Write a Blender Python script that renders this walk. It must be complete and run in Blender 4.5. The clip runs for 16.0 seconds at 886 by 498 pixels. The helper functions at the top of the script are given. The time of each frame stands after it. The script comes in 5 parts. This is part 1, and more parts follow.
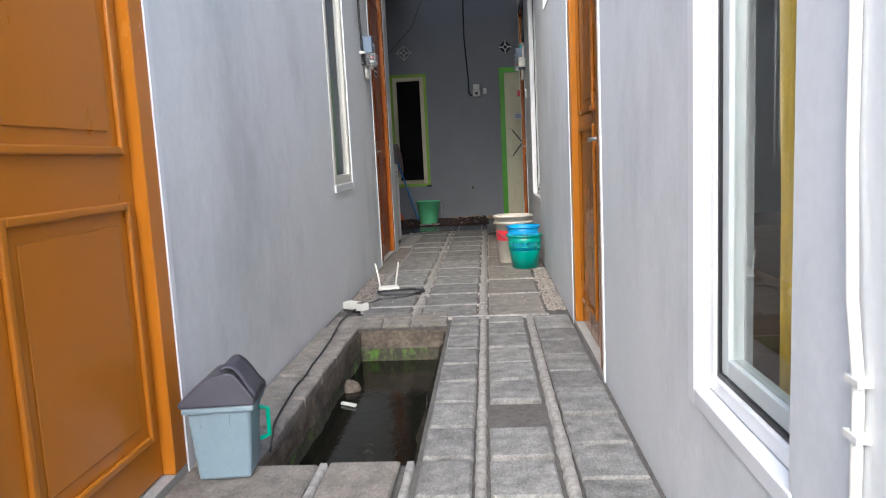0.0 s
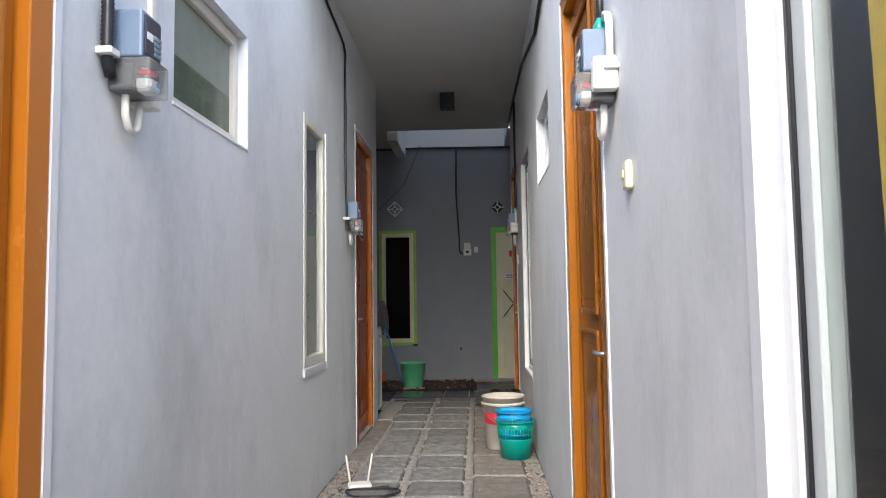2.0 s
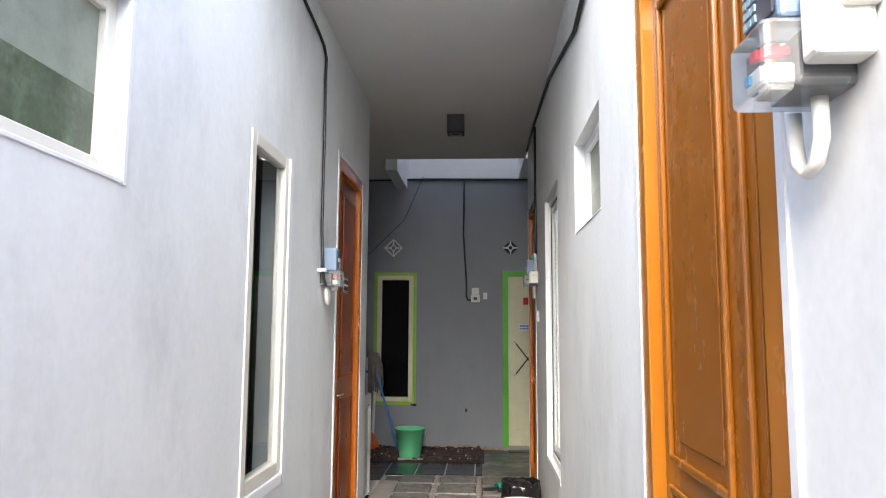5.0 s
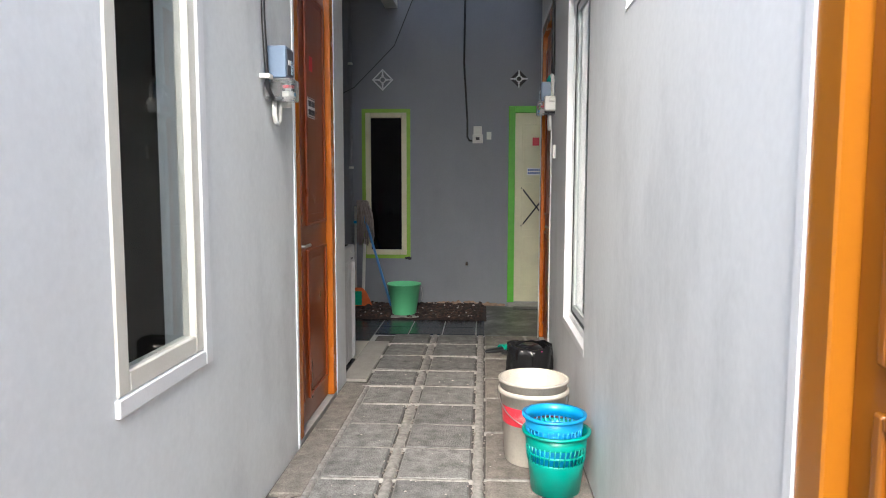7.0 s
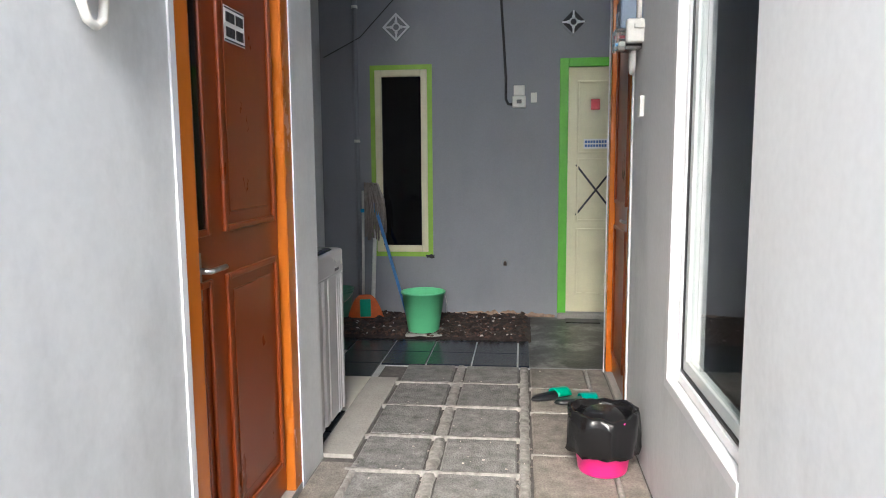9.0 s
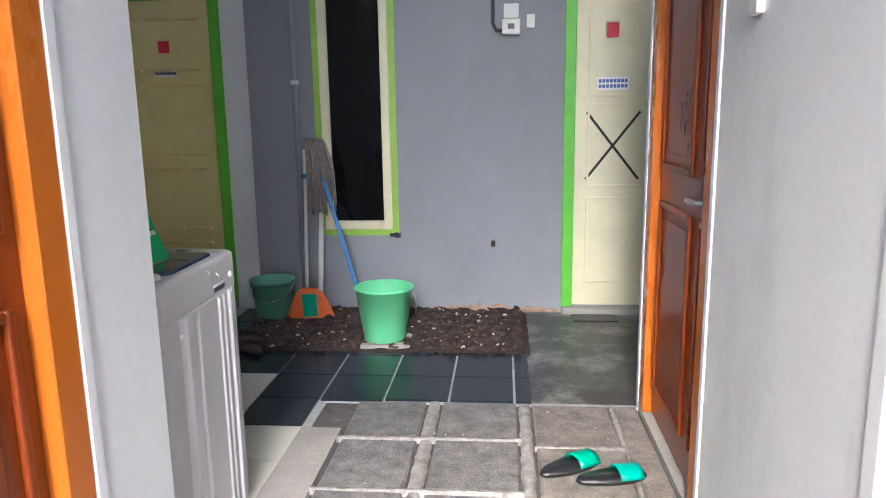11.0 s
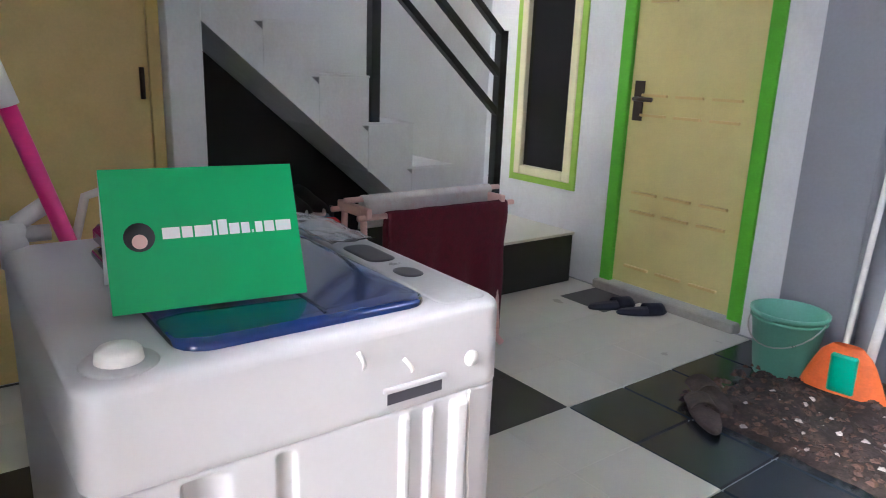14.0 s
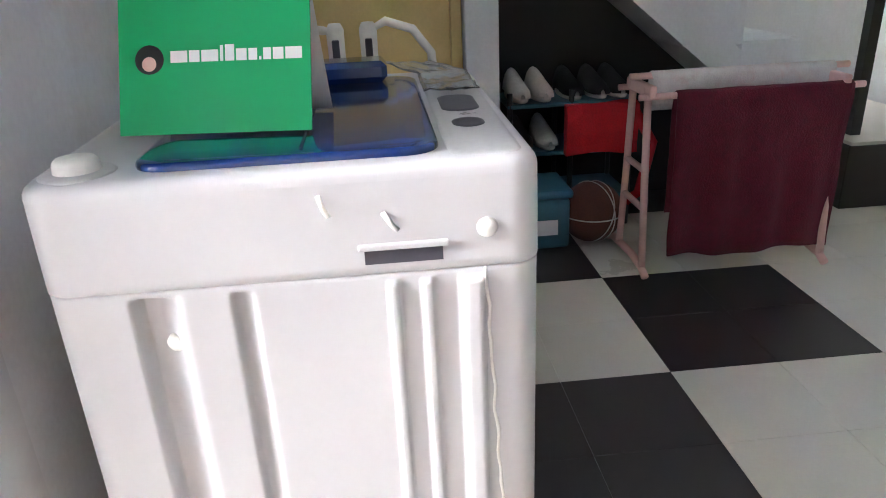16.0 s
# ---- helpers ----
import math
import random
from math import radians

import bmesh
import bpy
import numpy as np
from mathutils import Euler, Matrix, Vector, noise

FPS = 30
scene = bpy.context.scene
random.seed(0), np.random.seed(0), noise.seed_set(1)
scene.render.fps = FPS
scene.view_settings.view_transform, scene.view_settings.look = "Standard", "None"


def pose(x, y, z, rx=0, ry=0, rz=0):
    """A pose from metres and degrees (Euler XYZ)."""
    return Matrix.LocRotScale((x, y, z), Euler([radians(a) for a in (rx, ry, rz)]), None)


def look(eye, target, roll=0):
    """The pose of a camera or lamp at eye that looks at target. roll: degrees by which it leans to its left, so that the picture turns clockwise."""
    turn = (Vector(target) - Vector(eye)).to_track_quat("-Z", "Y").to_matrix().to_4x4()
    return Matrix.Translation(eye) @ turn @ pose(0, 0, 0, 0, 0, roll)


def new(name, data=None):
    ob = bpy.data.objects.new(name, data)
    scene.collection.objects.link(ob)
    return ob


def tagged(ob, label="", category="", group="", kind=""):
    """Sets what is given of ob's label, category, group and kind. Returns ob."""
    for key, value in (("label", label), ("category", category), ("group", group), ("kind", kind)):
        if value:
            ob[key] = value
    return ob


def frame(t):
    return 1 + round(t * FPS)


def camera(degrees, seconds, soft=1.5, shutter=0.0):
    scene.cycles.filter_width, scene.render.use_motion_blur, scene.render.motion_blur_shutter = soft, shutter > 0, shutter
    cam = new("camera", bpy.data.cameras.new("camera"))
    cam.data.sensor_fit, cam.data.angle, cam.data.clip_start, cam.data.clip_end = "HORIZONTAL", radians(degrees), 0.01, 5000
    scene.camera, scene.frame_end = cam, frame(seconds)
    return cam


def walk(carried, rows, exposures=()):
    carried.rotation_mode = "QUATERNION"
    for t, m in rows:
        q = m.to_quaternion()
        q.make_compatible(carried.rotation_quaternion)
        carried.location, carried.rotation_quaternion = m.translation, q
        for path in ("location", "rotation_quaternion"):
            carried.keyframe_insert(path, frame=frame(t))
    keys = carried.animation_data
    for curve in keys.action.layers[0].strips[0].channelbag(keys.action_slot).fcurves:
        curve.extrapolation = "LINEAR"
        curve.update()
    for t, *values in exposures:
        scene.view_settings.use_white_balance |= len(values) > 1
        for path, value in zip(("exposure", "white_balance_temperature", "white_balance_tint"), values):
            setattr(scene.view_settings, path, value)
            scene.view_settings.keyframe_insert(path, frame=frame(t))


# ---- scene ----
cam = camera(64.9, 16.0, 1.0, 0.15)
PATH = [
    (0, (0.131, -0.339, 0.914), (-0.005, 1.639, 0.655), -2.8),
    (0.5, (0.18, -0.17, 1.02), (0.001, 1.816, 0.875), -2.4),
    (1, (0.164, -0.089, 1.05), (-0.044, 1.898, 0.971), -0.2),
    (1.5, (0.15, 0.038, 1.117), (-0.043, 2.028, 1.148), -1.0),
    (2, (0.148, 0.122, 1.16), (0.052, 2.115, 1.302), -0.8),
    (2.5, (0.103, 0.317, 1.272), (-0.023, 2.304, 1.462), -0.0),
    (3, (0.089, 0.572, 1.362), (-0.082, 2.541, 1.664), 0.7),
    (5.3, (0.102, 1.441, 1.437), (-0.006, 3.429, 1.625), 0.3),
    (5.5, (0.115, 1.527, 1.432), (-0.015, 3.518, 1.571), 0.5),
    (6, (0.124, 1.761, 1.38), (0.042, 3.758, 1.33), 0.3),
    (6.5, (0.091, 2.063, 1.373), (0.019, 4.062, 1.336), 0.8),
    (7, (0.09, 2.363, 1.322), (-0.026, 4.351, 1.137), 0.1),
    (7.5, (0.132, 2.753, 1.32), (-0.049, 4.735, 1.122), 0.0),
    (8, (0.109, 3.198, 1.345), (-0.022, 5.187, 1.186), -0.6),
    (8.5, (0.078, 3.603, 1.327), (-0.091, 5.584, 1.112), -1.3),
    (9, (0.053, 4.02, 1.299), (-0.173, 5.993, 1.058), -0.4),
    (9.5, (0.055, 4.359, 1.292), (-0.104, 6.343, 1.095), -0.4),
    (9.7, (0.035, 4.494, 1.291), (-0.136, 6.471, 1.04), -1.2),
    (11.8, (-0.048, 5.991, 1.239), (-0.248, 7.944, 0.854), 0.1),
    (12, (-0.065, 6.114, 1.211), (-0.368, 8.053, 0.827), 0.3),
    (12.5, (-0.123, 6.361, 1.196), (-0.673, 8.236, 0.77), 2.1),
    (13, (-0.143, 6.526, 1.185), (-1.153, 8.196, 0.748), 1.4),
    (13.5, (-0.187, 6.786, 1.177), (-1.512, 8.212, 0.717), 3.3),
    (14, (-0.265, 6.985, 1.151), (-1.797, 8.163, 0.646), 2.2),
    (14.5, (-0.332, 7.126, 1.149), (-2.007, 8.07, 0.6), 0.0),
    (15, (-0.315, 7.255, 1.107), (-2.148, 7.776, 0.499), -0.5),
    (15.5, (-0.262, 7.373, 1.065), (-2.095, 7.616, 0.302), -1.7),
    (16, (-0.241, 7.413, 1.05), (-2.08, 7.557, 0.277), -2.7),
]
EXPOSURES = [(0, 2.65, 6000, 7), (1.5, 2.55, 6000, 8), (2.5, 2.55, 6450, 8), (3.0, 2.9, 6500, 8), (5.5, 3.35, 6250, 7), (7.0, 3.3, 6150, 7), (9.0, 3.85, 6000, 7), (9.6, 3.9, 5900, 8), (12.0, 5.1, 5700, 12), (12.6, 5.2, 5650, 12), (13.5, 5.75, 5850, 13), (14.5, 6.1, 5600, 11), (16.0, 6.15, 5850, 10)]
walk(cam, [(t, look(eye, target, roll)) for t, eye, target, roll in PATH], EXPOSURES)

# ---- world and light ----
world = bpy.data.worlds.new("sky")
scene.world = world
world.use_nodes = True
wn, wl = world.node_tree.nodes, world.node_tree.links
sky = wn.new("ShaderNodeTexSky")
sky.sky_type, sky.sun_disc = "NISHITA", False
sky.sun_elevation, sky.sun_rotation = radians(38), radians(186)
sky.air_density, sky.dust_density = 1.0, 3.0
wn["Background"].inputs["Strength"].default_value = 0.15
wl.new(sky.outputs[0], wn["Background"].inputs["Color"])
sun = new("sun", bpy.data.lights.new("sun", "SUN"))
sun.data.energy, sun.data.angle, sun.data.color = 0.3, radians(40), (1.0, 0.98, 0.95)
sun.matrix_world = look((-0.82, -7.84, 6.16), (0, 0, 0))

# ---- plan ----
L, R = -0.838, 0.575          # corridor walls
FAR, DOORWALL = 9.91, 9.98    # end wall, wall of the yellow door
CEIL = 3.30
STAIR, WEST, EAST = -2.90, -3.75, 1.25
END_L, END_R = 6.965, 8.48     # ends of the corridor walls
ROOF_FROM, TOP = 3.8, 3.5
WELL = 8.85


# ---- materials ----
def mat(name, color, rough=0.6, var=0.08, scale=6.0, bump=0.1, bscale=120.0, metal=0.0, coat=0.0, streak=0.0, second=None, amount=0.35, spec=0.5, per_piece=0.0, sheen=0.0, relief=0.004, rvar=0.09):
    m = bpy.data.materials.new(name)
    m.use_nodes = True
    n, l = m.node_tree.nodes, m.node_tree.links
    b = n["Principled BSDF"]
    b.inputs["Metallic"].default_value = metal
    b.inputs["Coat Weight"].default_value = coat
    b.inputs["Coat Roughness"].default_value = 0.08
    b.inputs["Specular IOR Level"].default_value = spec
    b.inputs["Sheen Weight"].default_value = sheen
    pos = n.new("ShaderNodeTexCoord")
    big = n.new("ShaderNodeTexNoise")
    big.inputs["Scale"].default_value, big.inputs["Detail"].default_value, big.inputs["Roughness"].default_value = scale, 6, 0.65
    mapping = n.new("ShaderNodeMapping")
    mapping.inputs["Scale"].default_value = (1, 1, 0.55) if streak else (1, 1, 1)
    geo = n.new("ShaderNodeNewGeometry")
    l.new(geo.outputs["Position"], mapping.inputs[0])
    l.new(mapping.outputs[0], big.inputs["Vector"])
    fine = n.new("ShaderNodeTexNoise")
    fine.inputs["Scale"].default_value, fine.inputs["Detail"].default_value = bscale, 4
    l.new(geo.outputs["Position"], fine.inputs["Vector"])
    ramp = n.new("ShaderNodeMapRange")
    ramp.inputs[1].default_value, ramp.inputs[2].default_value = 0.3, 0.7
    ramp.inputs[3].default_value, ramp.inputs[4].default_value = 1 - var, 1 + var
    l.new(big.outputs["Fac"], ramp.inputs[0])
    grain = n.new("ShaderNodeMapRange")
    grain.inputs[1].default_value, grain.inputs[2].default_value = 0.3, 0.7
    grain.inputs[3].default_value, grain.inputs[4].default_value = 1 - var * 0.6, 1 + var * 0.6
    l.new(fine.outputs["Fac"], grain.inputs[0])
    mul = n.new("ShaderNodeMath")
    mul.operation = "MULTIPLY"
    l.new(ramp.outputs[0], mul.inputs[0])
    l.new(grain.outputs[0], mul.inputs[1])
    value = mul.outputs[0]
    if per_piece:
        info = n.new("ShaderNodeObjectInfo")
        pr = n.new("ShaderNodeMapRange")
        pr.inputs[3].default_value, pr.inputs[4].default_value = 1 - per_piece, 1 + per_piece
        l.new(info.outputs["Random"], pr.inputs[0])
        m2 = n.new("ShaderNodeMath")
        m2.operation = "MULTIPLY"
        l.new(value, m2.inputs[0])
        l.new(pr.outputs[0], m2.inputs[1])
        value = m2.outputs[0]
    col = n.new("ShaderNodeVectorMath")
    col.operation = "SCALE"
    base = n.new("ShaderNodeRGB")
    base.outputs[0].default_value = (*color, 1)
    source = base.outputs[0]
    if second:
        blot = n.new("ShaderNodeTexNoise")
        blot.inputs["Scale"].default_value, blot.inputs["Detail"].default_value, blot.inputs["Roughness"].default_value = scale * 0.6, 8, 0.7
        l.new(mapping.outputs[0], blot.inputs["Vector"])
        br = n.new("ShaderNodeMapRange")
        br.inputs[1].default_value, br.inputs[2].default_value = 0.5, 0.72
        br.inputs[3].default_value, br.inputs[4].default_value = 0.0, amount
        l.new(blot.outputs["Fac"], br.inputs[0])
        mix = n.new("ShaderNodeMix")
        mix.data_type = "RGBA"
        mix.inputs[7].default_value = (*second, 1)
        l.new(br.outputs[0], mix.inputs[0])
        l.new(source, mix.inputs[6])
        source = mix.outputs[2]
    l.new(source, col.inputs[0])
    l.new(value, col.inputs["Scale"])
    l.new(col.outputs[0], b.inputs["Base Color"])
    rr = n.new("ShaderNodeMapRange")
    rr.inputs[3].default_value, rr.inputs[4].default_value = max(rough - rvar, 0.02), min(rough + rvar, 1)
    l.new(big.outputs["Fac"], rr.inputs[0])
    l.new(rr.outputs[0], b.inputs["Roughness"])
    if bump:
        bp = n.new("ShaderNodeBump")
        bp.inputs["Strength"].default_value, bp.inputs["Distance"].default_value = bump, relief
        l.new(fine.outputs["Fac"], bp.inputs["Height"])
        l.new(bp.outputs[0], b.inputs["Normal"])
    return m


def wood(name, color, dark, rough=0.26, coat=0.15):
    """Varnished wood with an upright grain."""
    m = mat(name, color, rough, 0.025, 3.0, 0.03, 60, coat=coat, second=dark, amount=0.08, spec=0.35)
    for node in m.node_tree.nodes:
        if node.bl_idname == "ShaderNodeMapping":
            node.inputs["Scale"].default_value = (1.5, 1.5, 0.6)
    return m


def glass(name, color=(0.9, 0.95, 0.95), rough=0.0, alpha=1.0):
    m = bpy.data.materials.new(name)
    m.use_nodes = True
    b = m.node_tree.nodes["Principled BSDF"]
    b.inputs["Base Color"].default_value = (*color, 1)
    b.inputs["Roughness"].default_value = rough
    b.inputs["Transmission Weight"].default_value = alpha
    b.inputs["IOR"].default_value = 1.3
    return m


WALL = mat("pale_grey_wall_paint", (0.66, 0.675, 0.68), 0.62, 0.05, 1.9, 0.12, 40, streak=1, second=(0.47, 0.485, 0.49), amount=0.9)
# blue-grey paint darkened; the passage end's weak light is put into the colour
WALL_FAR = mat("blue_grey_wall_paint_dimmed", (0.25, 0.262, 0.285), 0.6, 0.05, 1.8, 0.25, 80, streak=1, second=(0.175, 0.185, 0.205), amount=0.4)
WALL_WHITE = mat("white_wall_paint", (0.74, 0.755, 0.77), 0.6, 0.05, 2.0, 0.2, 80, streak=1, second=(0.48, 0.46, 0.43), amount=0.5)
CEILING = mat("ceiling_paint", (0.6, 0.59, 0.57), 0.75, 0.04, 1.5, 0.1, 60)
WHITE = mat("white_gloss_paint", (0.7, 0.71, 0.72), 0.35, 0.03, 8, 0.04)
SASH = mat("pale_sash_coat", (0.5, 0.54, 0.53), 0.35, 0.03, 10, 0.03)
ALU = mat("cream_powder_coat", (0.62, 0.6, 0.53), 0.35, 0.03, 10, 0.03)
# near-black colour standing in for shade in closed rooms and under the stairs
SHADE_BLACK = mat("shade_near_black", (0.016, 0.016, 0.016), 0.8, 0.05)
ORANGE = wood("orange_varnished_wood", (0.47, 0.155, 0.012), (0.4, 0.125, 0.01))
BROWN = wood("brown_varnished_wood", (0.42, 0.14, 0.01), (0.32, 0.095, 0.007), 0.3, 0.1)
# darker copies of the orange and brown woods, toned down for door_3's light
ORANGE_DIM = wood("orange_varnished_wood_dim", (0.35, 0.122, 0.009), (0.3, 0.1, 0.008))
BROWN_DIM = wood("brown_varnished_wood_dim", (0.255, 0.085, 0.007), (0.21, 0.068, 0.006), 0.26, 0.25)
REDWOOD = wood("red_brown_varnished_wood", (0.2, 0.035, 0.005), (0.13, 0.02, 0.004), 0.3, 0.2)
REDORANGE = wood("red_orange_varnished_wood", (0.48, 0.13, 0.013), (0.33, 0.07, 0.008))
GREEN = mat("bright_green_paint", (0.12, 0.5, 0.03), 0.45, 0.08, 9, 0.08)
LIME = mat("yellow_green_paint", (0.3, 0.52, 0.06), 0.45, 0.1, 9, 0.08)
CREAM = mat("cream_door_paint", (0.72, 0.68, 0.46), 0.42, 0.05, 5, 0.1, second=(0.55, 0.5, 0.33), amount=0.3)
YELLOW = mat("pale_yellow_paint", (0.68, 0.6, 0.26), 0.42, 0.05, 4, 0.08, second=(0.5, 0.42, 0.2), amount=0.3)
OCHRE = mat("ochre_door_paint", (0.68, 0.52, 0.22), 0.45, 0.05, 4, 0.08, second=(0.42, 0.3, 0.12), amount=0.35)
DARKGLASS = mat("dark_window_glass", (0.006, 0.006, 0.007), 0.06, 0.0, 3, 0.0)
GLASS = glass("clear_glass")
FROST = mat("frosted_pane", (0.22, 0.245, 0.2), 0.5, 0.1, 20, 0.2, 200, second=(0.13, 0.16, 0.12), amount=0.5)
GREENPANE = mat("patterned_green_pane", (0.06, 0.085, 0.05), 0.35, 0.25, 18, 0.2, 60, second=(0.14, 0.18, 0.11), amount=0.8)
STONE = mat("grey_paving_stone", (0.19, 0.187, 0.178), 0.85, 0.42, 14, 1.0, 120, second=(0.09, 0.086, 0.08), amount=0.8, per_piece=0.16, relief=0.006)
STONE_WARM = mat("beige_paving_stone", (0.19, 0.172, 0.15), 0.85, 0.38, 12, 1.0, 110, second=(0.17, 0.15, 0.13), amount=0.7, per_piece=0.12, relief=0.005)
JOINT = mat("pale_joint_mortar", (0.28, 0.268, 0.248), 0.95, 0.3, 24, 1.0, 50, second=(0.13, 0.12, 0.11), amount=0.9)
MORTAR = mat("rough_mortar", (0.085, 0.079, 0.073), 0.95, 0.25, 24, 1.0, 45, second=(0.12, 0.11, 0.1), amount=0.8)
CONCRETE = mat("stained_concrete", (0.045, 0.046, 0.042), 0.38, 0.45, 4, 0.6, 60, second=(0.32, 0.32, 0.3), amount=1.0)
SCREED = mat("sandy_screed", (0.34, 0.325, 0.295), 0.85, 0.12, 5, 0.6, 70, second=(0.26, 0.24, 0.21), amount=0.5)
TILE_WHITE = mat("cream_floor_tile", (0.6, 0.57, 0.49), 0.28, 0.03, 3, 0.03, per_piece=0.02, rvar=0.02)
TILE_BLACK = mat("black_floor_tile", (0.026, 0.023, 0.022), 0.34, 0.06, 4, 0.04, per_piece=0.06, rvar=0.02)
TILE_SLATE = mat("blue_black_floor_tile", (0.018, 0.024, 0.032), 0.24, 0.06, 4, 0.04, per_piece=0.14, rvar=0.02)
GROUT = mat("grey_grout", (0.36, 0.365, 0.36), 0.9, 0.2, 20, 0.4)
SOIL = mat("brown_soil", (0.03, 0.02, 0.016), 0.95, 0.5, 22, 1.0, 60, second=(0.1, 0.06, 0.045), amount=0.8)
CHIP = mat("brown_litter", (0.085, 0.045, 0.032), 0.95, 0.5, 30, 0.6)
GRAVEL = mat("grey_gravel", (0.23, 0.205, 0.18), 0.9, 0.4, 30, 0.6)
PALECHIP = mat("broken_stone_chips", (0.46, 0.41, 0.37), 0.9, 0.35, 30, 0.6)
MOSS = mat("mossy_stone", (0.06, 0.055, 0.04), 0.9, 0.5, 16, 1.0, 50, second=(0.1, 0.24, 0.015), amount=1.0)
WETSTONE = mat("wet_brown_stone", (0.13, 0.105, 0.08), 0.8, 0.45, 9, 1.0, 50, second=(0.05, 0.045, 0.04), amount=0.9, relief=0.008)
WATER = mat("dark_pond_water", (0.006, 0.006, 0.004), 0.06, 0.3, 5, 0.35, 22, spec=0.3)
BLACK = mat("black_plastic", (0.014, 0.014, 0.016), 0.4, 0.1, 20, 0.05)
BAG = mat("glossy_black_bag", (0.008, 0.008, 0.009), 0.22, 0.1, 20, 0.3, 40)
BLACKSTEEL = mat("black_painted_steel", (0.012, 0.012, 0.014), 0.4, 0.1, 20, 0.05)
CHARCOAL = mat("charcoal_lid_plastic", (0.05, 0.05, 0.065), 0.4, 0.1, 12, 0.05)
BLUEGREY = mat("blue_grey_plastic", (0.22, 0.3, 0.35), 0.42, 0.06, 8, 0.05)
PVC = mat("white_plastic", (0.72, 0.71, 0.66), 0.4, 0.05, 14, 0.03)
OLDPVC = mat("scuffed_white_pail_plastic", (0.45, 0.42, 0.365), 0.5, 0.1, 9, 0.1, second=(0.35, 0.3, 0.25), amount=0.5)
REDLABEL = mat("red_label_print", (0.6, 0.03, 0.05), 0.5, 0.1, 25, 0.0, second=(0.7, 0.6, 0.55), amount=0.5)
METERBLUE = mat("blue_grey_meter_case", (0.16, 0.22, 0.31), 0.4, 0.06, 12, 0.03)
METERCLEAR = glass("clear_meter_cover", (0.8, 0.82, 0.82), 0.05, 0.85)
FILM = glass("clear_crumpled_film", (0.9, 0.92, 0.92), 0.12, 0.9)
BLUE = mat("sky_blue_plastic", (0.01, 0.29, 0.62), 0.35, 0.05, 10, 0.04)
TEAL = mat("teal_green_plastic", (0.0, 0.3, 0.24), 0.35, 0.05, 10, 0.04, second=(0.02, 0.2, 0.17), amount=0.3)
BUCKET = mat("light_green_bucket_plastic", (0.16, 0.62, 0.3), 0.35, 0.05, 8, 0.04)
BUCKET_DULL = mat("pale_teal_bucket_plastic", (0.13, 0.36, 0.26), 0.4, 0.06, 8, 0.04)
PINK = mat("hot_pink_plastic", (0.75, 0.02, 0.22), 0.35, 0.04, 10, 0.03)
PALEPINK = mat("pale_pink_plastic", (0.72, 0.46, 0.42), 0.4, 0.05, 10, 0.04)
BROOM = mat("orange_plastic", (0.62, 0.12, 0.025), 0.5, 0.12, 20, 0.2)
JADE = mat("green_plastic", (0.0, 0.32, 0.2), 0.4, 0.08, 15, 0.05)
BLUEPOLE = mat("blue_plastic_pole", (0.08, 0.25, 0.6), 0.4, 0.06, 14, 0.04)
MOPHEAD = mat("grey_mop_yarn", (0.3, 0.25, 0.22), 0.95, 0.3, 40, 1.0, 200)
STEEL = mat("brushed_steel", (0.55, 0.54, 0.52), 0.3, 0.05, 20, 0.05, metal=1.0)
BRONZE = mat("dark_bronze", (0.07, 0.05, 0.04), 0.35, 0.1, 20, 0.05, metal=0.7)
WASHER = mat("washer_white_plastic", (0.48, 0.476, 0.48), 0.33, 0.015, 4, 0.0, rvar=0.02)
WASHER_GREY = mat("washer_grey_panel", (0.42, 0.42, 0.41), 0.3, 0.06, 10, 0.03, second=(0.25, 0.25, 0.25), amount=0.4)
LIDBLUE = mat("dark_blue_lid_plastic", (0.008, 0.03, 0.13), 0.12, 0.08, 5, 0.01, coat=0.5)
CARD = mat("green_card", (0.0, 0.36, 0.11), 0.5, 0.02, 6, 0.02)
PAPER = mat("white_paper", (0.8, 0.8, 0.8), 0.6, 0.02, 10, 0.0)
INK = mat("black_print", (0.02, 0.02, 0.025), 0.6, 0.05, 10, 0.0)
BLUEINK = mat("blue_print", (0.08, 0.17, 0.42), 0.6, 0.05, 10, 0.0)
REDPLATE = mat("red_plate", (0.6, 0.01, 0.04), 0.4, 0.03, 10, 0.0)
TOWEL = mat("dark_red_towel", (0.1, 0.003, 0.016), 0.95, 0.25, 40, 1.0, 200, sheen=0.03)
TOWEL_WHITE = mat("white_patterned_towel", (0.66, 0.62, 0.6), 0.95, 0.06, 25, 0.8, 200, second=(0.6, 0.2, 0.2), amount=0.35)
REDCLOTH = mat("red_fabric", (0.5, 0.008, 0.015), 0.9, 0.15, 18, 0.6, 150)
SHOE_DARK = mat("black_shoe_fabric", (0.02, 0.018, 0.018), 0.8, 0.2, 20, 0.4)
SHOE_LIGHT = mat("white_shoe_leather", (0.6, 0.57, 0.52), 0.6, 0.1, 15, 0.2)
BALL = mat("brown_rubber_ball", (0.1, 0.03, 0.018), 0.7, 0.15, 20, 0.6, 160)
BOXBLUE = mat("teal_blue_plastic_box", (0.04, 0.13, 0.18), 0.4, 0.1, 8, 0.05)
NAVY = mat("navy_rubber", (0.01, 0.012, 0.03), 0.6, 0.1, 20, 0.1)
SANDAL = mat("brown_sandal", (0.06, 0.04, 0.032), 0.85, 0.35, 20, 0.8)
CUPBOARD = wood("brown_cupboard_wood", (0.36, 0.2, 0.12), (0.28, 0.15, 0.09), 0.4, 0.1)
